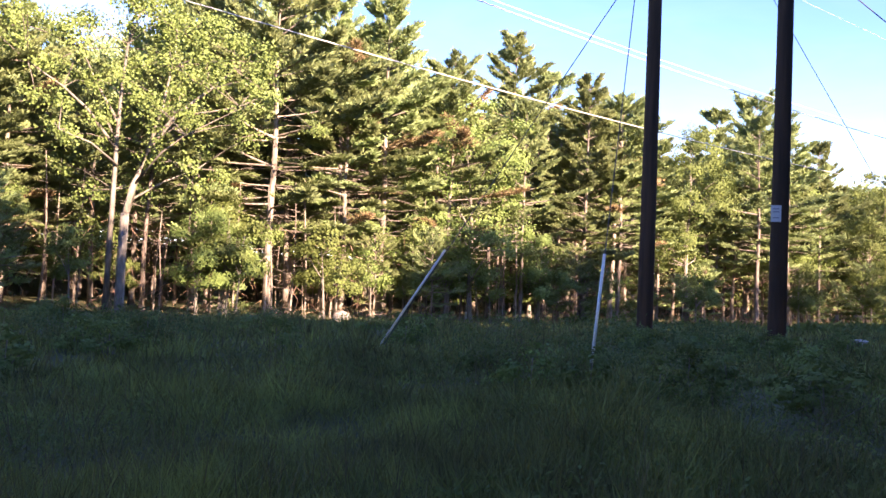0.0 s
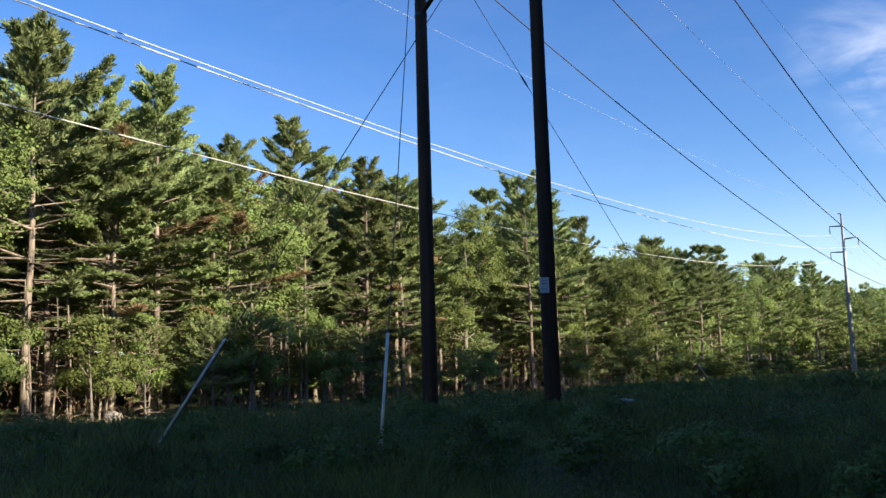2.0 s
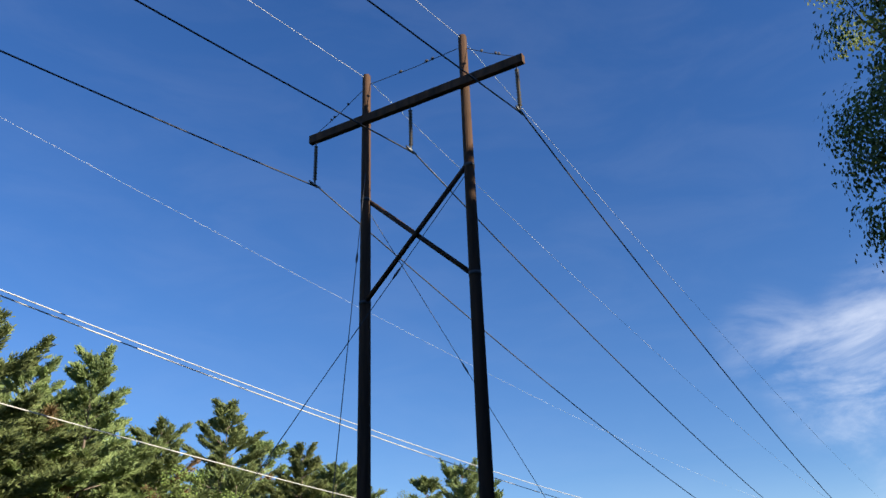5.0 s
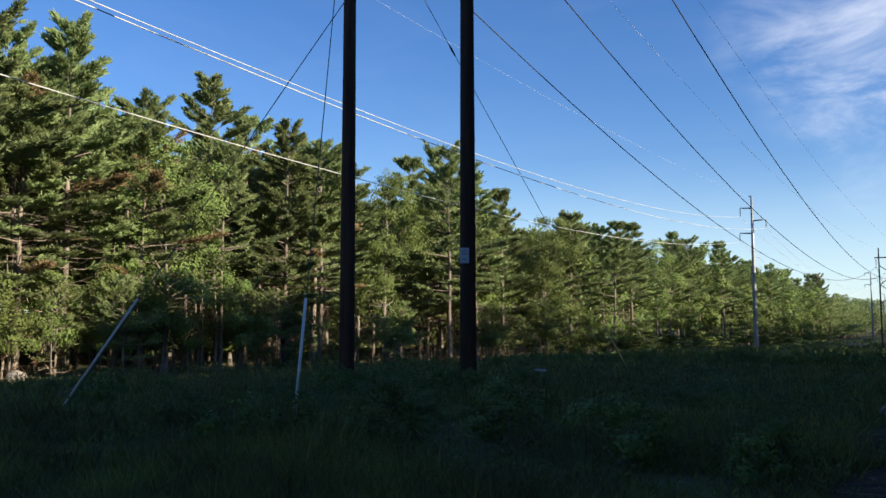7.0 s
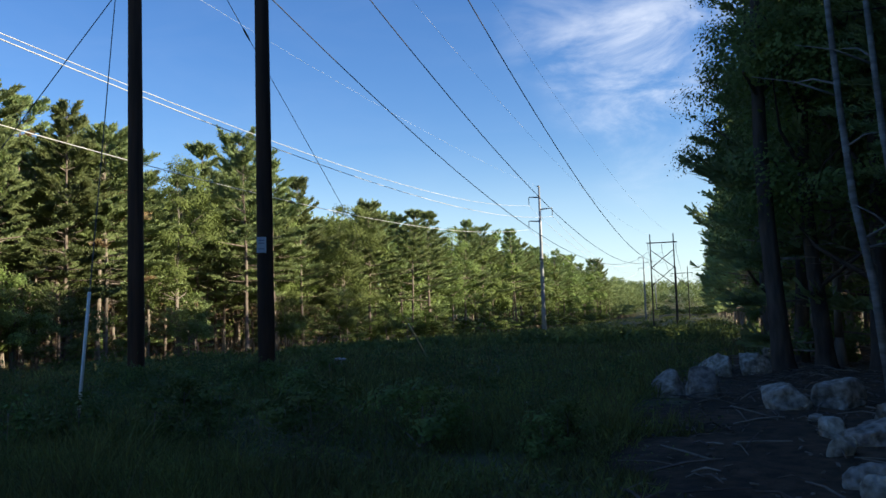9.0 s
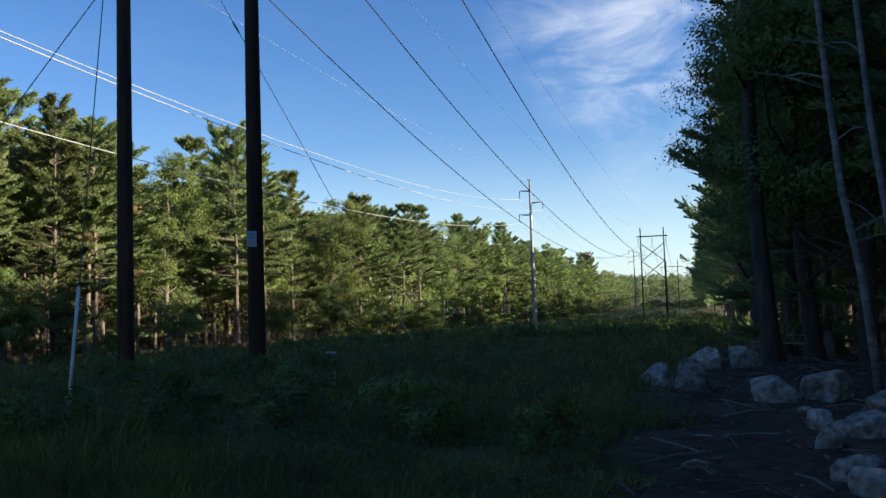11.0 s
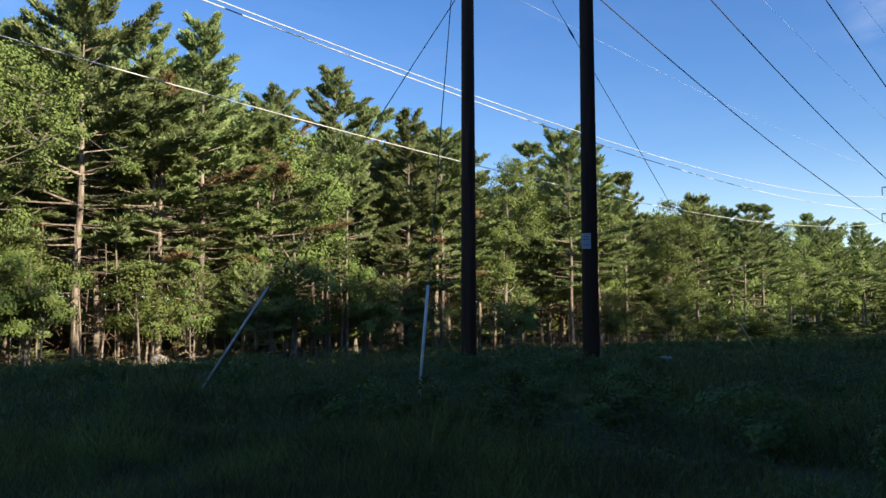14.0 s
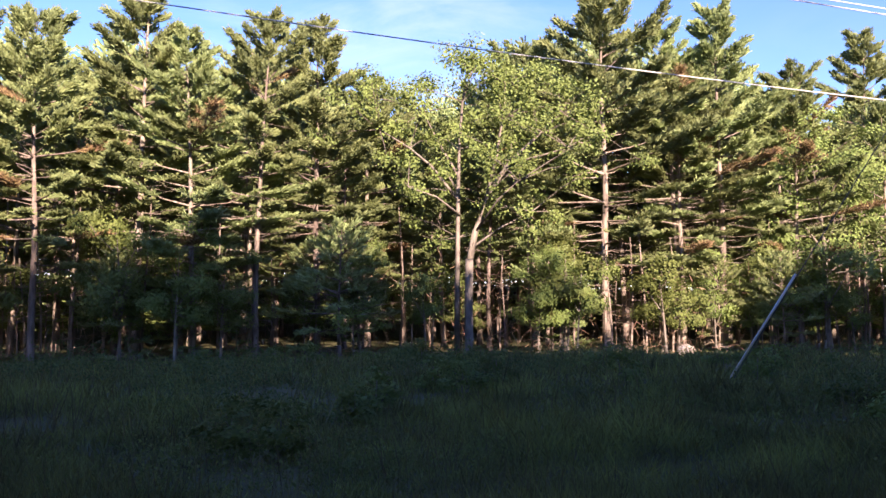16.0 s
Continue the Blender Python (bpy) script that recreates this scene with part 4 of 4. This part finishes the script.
# ---- steel poles ----
def steel_pole(place, top, arms, label, sides=12):
    ob = thing("steel_pole", Matrix.Translation(place) @ Matrix.Rotation(radians(LINE), 4, "Z"), label, "power pylon", "pylons of the steel line")
    zs = [-0.5, 0, top * 0.33, top * 0.66, top]
    part("shaft", Soup().tube([(0, 0, z) for z in zs], [0.42 - 0.26 * max(z, 0) / top for z in zs], sides).mesh("shaft", True), M_STEEL, ob)
    part("collar", Soup().tube([(0, 0, top * 0.5), (0, 0, top * 0.5 + 0.5)], [0.33, 0.32], sides).mesh("collar", True), M_STEEL, ob)
    for side, z, reach in arms:
        a = Vector((side * 0.15, 0, z))
        b = Vector((side * reach, 0, z + 0.12))
        arm = part("arm", Soup().tube([a, a.lerp(b, 0.6), b], [0.13, 0.10, 0.07], 8).mesh("arm", True), M_STEEL, ob)
        pts = [b + Vector((0, 0, -0.05 - 0.12 * k)) for k in range(11)]
        part("insulator_string", Soup().tube(pts, [0.05 if k % 2 else 0.08 for k in range(11)], 6).mesh("insulator_string"), M_INSUL, arm)
    part("cap", Soup().tube([(0, 0, top), (0, 0, top + 0.12), (-0.5, 0, top + 0.15)], [0.18, 0.12, 0.05], 8).mesh("cap"), M_STEEL, ob)
    return ob


S1 = at_yaw(-37.42, 146)
arms_z = (16.75 - S1.z, 18.75 - S1.z, 20.8 - S1.z)
ARMS = ((-1, arms_z[0], 1.95), (1, arms_z[1], 2.1), (-1, arms_z[2], 1.8))
steel_pole(S1, 22.6 - S1.z, ARMS, "grey galvanised steel power pole with three short arms")
S2 = at_yaw(-43.95, 330)
steel_pole(S2, 22.6, ARMS, "distant grey steel power pole with three short arms", 8)
S3 = at_uv(520, 26)
steel_pole(S3, 22.6, ARMS, "distant grey steel power pole with three short arms", 8)
S0 = S1 - EU * 212
S0.z = S1.z
steel_pole(Vector((S0.x, S0.y, ground_z(S0.x, S0.y))), 23, ARMS, "grey galvanised steel power pole with three short arms")


# ---- wires ----
def wire(name, a, b, sag, radius, mat, label, steps=60, group="power lines"):
    pts = []
    for k in range(steps + 1):
        t = k / steps
        p = Vector(a).lerp(Vector(b), t)
        p.z -= 4 * sag * t * (1 - t)
        pts.append(p)
    ob = part(name, Soup().tube(pts, [radius] * len(pts), 5).mesh(name, True), mat)
    return tagged(ob, label, "power line", group)


arm_dir = Vector((0.6833, -0.7302, 0))
back = heading(-50.2 + 180)
a2 = heading(-48.15 - 90)
for k in (-1, 0, 1):
    p = H1 + arm_dir * (3.75 * k)
    p.z = 16.1
    q = H2 + a2 * (2.52 * k)
    q.z = 12.1
    wire("power_line", p, q, 6.6, 0.024, M_DARKWIRE, "dark power conductor between wooden pylons")
    q3 = H3 + a2 * (2.9 * k)
    q3.z = H3.z + 14.7
    wire("power_line", q, q3, 4.5, 0.03, M_DARKWIRE, "dark power conductor between wooden pylons")
    e = p + back * 145
    wire("power_line", p, e, 5.07, 0.024, M_DARKWIRE, "dark power conductor between wooden pylons")
for s in (-1, 1):
    p = H1 + arm_dir * (1.865 * s)
    p.z = 19.75
    q = H2 + a2 * (2.1 * s)
    q.z = H2.z + 17.2
    wire("shield_wire", p, q, 3.2, 0.007, M_WIRE, "thin bright shield wire on the pole tops")
    wire("shield_wire", p, p + back * 145, 3.6, 0.008, M_WIRE, "thin bright shield wire on the pole tops")
right = heading(LINE - 90)
for side, z, reach in ARMS:
    off = right * (side * reach)
    a, b, c = (Vector((s.x, s.y, S1.z + z - 1.3)) + off for s in (S0, S1, S2))
    c.z = S2.z + z - 1.3
    a.z += 2.0
    wire("power_line", a, b, 6.6 if reach == 1.95 else 6.85, 0.025, M_WIRE, "bright power conductor of the steel line", 80)
    wire("power_line", b, c, 5.5, 0.025, M_WIRE, "bright power conductor of the steel line", 50)
wire("shield_wire", Vector((S0.x, S0.y, 22.6)), Vector((S1.x, S1.y, 22.6)), 3.4, 0.006, M_WIRE, "thin bright shield wire of the steel line", 80)


def guy(attach, anchor, tube_from, tube_to, tube_r, tube_mat, label):
    ob = thing("guy_wire", anchor, label, "guy wire", "guys of the wooden pylon")
    d = attach - anchor
    part("cable", Soup().tube([Vector((0, 0, -0.1)), d * 0.5, d], [0.011] * 3, 5).mesh("cable"), M_DARKWIRE, ob)
    n = d.normalized()
    part("marker", Soup().tube([n * tube_from, n * (tube_from + tube_to) / 2, n * tube_to], [tube_r] * 3, 10).mesh("marker", True), tube_mat, ob)
    s = d * 0.72
    part("strain_insulator", Soup().tube([s, s + n * 0.15, s + n * 0.3, s + n * 0.45], [0.02, 0.034, 0.034, 0.02], 6).mesh("strain_insulator"), M_INSUL, ob)
    part("eye_rod", Soup().tube([n * -0.3, n * 0.3], [0.016, 0.016], 6).mesh("eye_rod"), M_STEEL, ob)


P1, P2 = H1 - arm_dir * 1.865, H1 + arm_dir * 1.865
guy(Vector((P1.x, P1.y, 16.2)), at_yaw(-8.0, 15.0), 0.05, 2.42, 0.029, M_TUBE, "guy wire with a white plastic marker tube")
guy(Vector((P2.x, P2.y, 14.9)), at_yaw(6.2, 17.5), 0.1, 2.6, 0.023, M_TUBE, "slanting guy wire with a white plastic marker tube")
guy(Vector((P1.x, P1.y, 14.8)), at_yaw(-29.8, 39), 0.2, 2.6, 0.04, M_YTUBE, "slanting guy wire with a dull yellow marker tube")


# ---- boulders ----
def boulder(place, size, seed, label="grey granite boulder with pale lichen patches"):
    rng = random.Random(seed)
    bm = bmesh.new()
    bmesh.ops.create_icosphere(bm, subdivisions=4, radius=0.5)
    cuts = [(heading(rng.uniform(0, 360), rng.uniform(-25, 85)), rng.uniform(0.24, 0.40)) for _ in range(8)]
    for v in bm.verts:
        for n, d in cuts:
            over = v.co.dot(n) - d
            if over > 0:
                v.co -= n * over
        k = noise.fractal(v.co * 2.6 + Vector((seed, 0, 0)), 0.8, 2.2, 5) * 0.07
        v.co += v.co.normalized() * k
        v.co = Vector((v.co.x * size[0], v.co.y * size[1], v.co.z * size[2]))
    for f in bm.faces:
        f.smooth = True
    ob = part("boulder", bm, M_ROCK)
    ob.matrix_basis = Matrix.Translation(place + Vector((0, 0, size[2] * 0.22))) @ Matrix.Rotation(rng.uniform(0, 6.28), 4, "Z")
    return tagged(ob, label, "boulder", "boulders by the wood")


for k, (yaw, d, sx, sy, sz) in enumerate(((-45.2, 16.8, 0.74, 0.66, 0.72), (-47.0, 16.3, 0.82, 0.72, 0.80), (-48.1, 21.6, 1.0, 0.85, 1.0), (-50.2, 22.0, 0.95, 0.8, 1.05),
                                         (-52.0, 14.3, 1.12, 0.72, 0.72), (-55.0, 14.8, 1.0, 0.75, 0.70), (-57.6, 10.6, 0.95, 0.7, 0.62), (-54.4, 11.0, 0.40, 0.36, 0.45),
                                         (-51.6, 34.0, 0.95, 0.8, 1.1))):
    boulder(at_yaw(yaw, d), (sx, sy, sz), 100 + k)

for k, (yaw, d, sx, sy, sz, label) in enumerate(((8.4, 50.0, 1.2, 0.9, 1.0, "pale sunlit rock at the wood's edge"), (-31.2, 13.2, 0.7, 0.5, 0.2, "flat pale stone half hidden in grass"),
                                                (-24.0, 38.0, 0.8, 0.6, 0.5, "pale rock in the tall grass"), (-36.0, 15.5, 0.5, 0.4, 0.2, "flat pale stone half hidden in grass"),
                                                (-42.5, 33.0, 0.9, 0.6, 0.5, "flat pale stone half hidden in grass"))):
    boulder(at_yaw(yaw, d), (sx, sy, sz), 140 + k, label)
# two slabs of a low tumbled stone edge
for k, (yaw, d, sx, sy, sz) in enumerate(((-55.0, 9.7, 0.34, 0.26, 0.40), (-56.4, 8.2, 0.46, 0.30, 0.42), (-57.6, 7.5, 0.55, 0.34, 0.5), (-53.9, 12.6, 0.4, 0.3, 0.24), (-58.8, 12.6, 1.1, 0.9, 0.75))):
    boulder(at_yaw(yaw, d), (sx, sy, sz), 160 + k)


def litter_floor():
    """Bare ground with needles and bark under the wood's edge, a hand above the field sheet."""
    v, f, n = [], [], 60
    for i in range(n + 1):
        for j in range(n + 1):
            u, w = 3 + 45 * i / n, -16 + 21.0 * j / n
            p = at_uv(u, w)
            fade = smooth(0, 3.0, min(u - 3, 48 - u, w + 16, (2.2 + 1.5 * noise.noise((p.x * 0.4, p.y * 0.4, 9.0)) - 0.05 * (u - 10)) - w))
            bumpy = 0.07 * noise.noise((p.x * 0.9, p.y * 0.9, 2.0)) + 0.04 * noise.noise((p.x * 3.1, p.y * 3.1, 5.0))
            v.append((p.x, p.y, p.z - 0.12 + (0.18 + bumpy) * min(1.0, fade * 2)))
    for i in range(n):
        for j in range(n):
            a = i * (n + 1) + j
            f.append((a, a + n + 1, a + n + 2, a + 1))
    me = bpy.data.meshes.new("forest_floor")
    me.from_pydata(v, [], f)
    smooth_faces(me)
    tagged(part("forest_floor", me, M_LITTER), "dark bare ground strewn with needles and bark", "ground", kind="structure")


litter_floor()


def strewn_sticks():
    rng, soup = random.Random(66), Soup()
    for k in range(900):
        p = at_uv(rng.uniform(6, 34), rng.uniform(-7, 0.6))
        a, n, r = rng.uniform(0, 6.28), rng.uniform(0.12, 0.8), rng.uniform(0.005, 0.016)
        d = Vector((math.cos(a), math.sin(a), rng.uniform(-0.05, 0.2)))
        b = p + Vector((0, 0, 0.09))
        soup.tube([b, b + d * n * 0.5 + Vector((0, 0, rng.uniform(0, 0.05))), b + d * n], [r, r, r * 0.6], 4, False)
    for k in range(900):
        p = at_uv(rng.uniform(5, 30), rng.uniform(-6, 0.8))
        soup.box(Matrix.Translation(p + Vector((0, 0, 0.08))) @ Euler((rng.uniform(-.4, .4), rng.uniform(-.4, .4), rng.uniform(0, 6))).to_matrix().to_4x4(), rng.uniform(0.03, 0.10), rng.uniform(0.012, 0.035), 0.010)
    tagged(part("sticks", soup.mesh("sticks"), M_STICK), "broken sticks and bark chips strewn on bare ground", "debris", kind="stuff")


strewn_sticks()


def birch(base, pts, r0, seed):
    """A leaning pale trunk, bare below, with a few thin side twigs."""
    rng = random.Random(seed)
    ob = thing("birch_tree", base, "pale leaning birch trunk in the shaded wood", "tree", "trees of the near wood")
    rel = [Vector(p) - base for p in pts]
    n = len(rel)
    soup = Soup().tube(rel, [r0 * (1 - 0.55 * k / n) for k in range(n)], 10)
    part("trunk", soup.mesh("trunk", True), M_BIRCH, ob)
    for k in range(9):
        i = rng.randrange(1, n - 1)
        p = rel[i].lerp(rel[i + 1], rng.random())
        a, m = rng.uniform(0, 6.28), rng.uniform(0.5, 1.6)
        q = p + Vector((math.cos(a) * m, math.sin(a) * m, rng.uniform(0.1, 0.7)))
        part("branch", Soup().tube([p, p.lerp(q, 0.5) + Vector((0, 0, 0.08)), q], [0.022, 0.014, 0.005], 5).mesh("branch", True), M_BIRCH, ob)
    return ob


for seed, d, r0, bend in ((1, 15.0, 0.068, ((-57.9, -4.6), (-57.3, 1.0), (-56.5, 6.2), (-56.1, 11.5), (-55.75, 18.0), (-55.5, 26.0), (-55.2, 34.0))),
                          (2, 14.2, 0.06, ((-59.6, -5.0), (-59.0, 3.0), (-58.3, 10.0), (-57.9, 17.5), (-57.6, 26.0), (-57.3, 35.0)))):
    pts = []
    for yaw, el in bend:
        p = heading(yaw) * d
        pts.append(Vector((p.x, p.y, EYE + d * math.tan(radians(el)))))
    pts[0].z = ground_z(pts[0].x, pts[0].y) - 0.15
    birch(pts[0].copy(), pts, r0, seed)
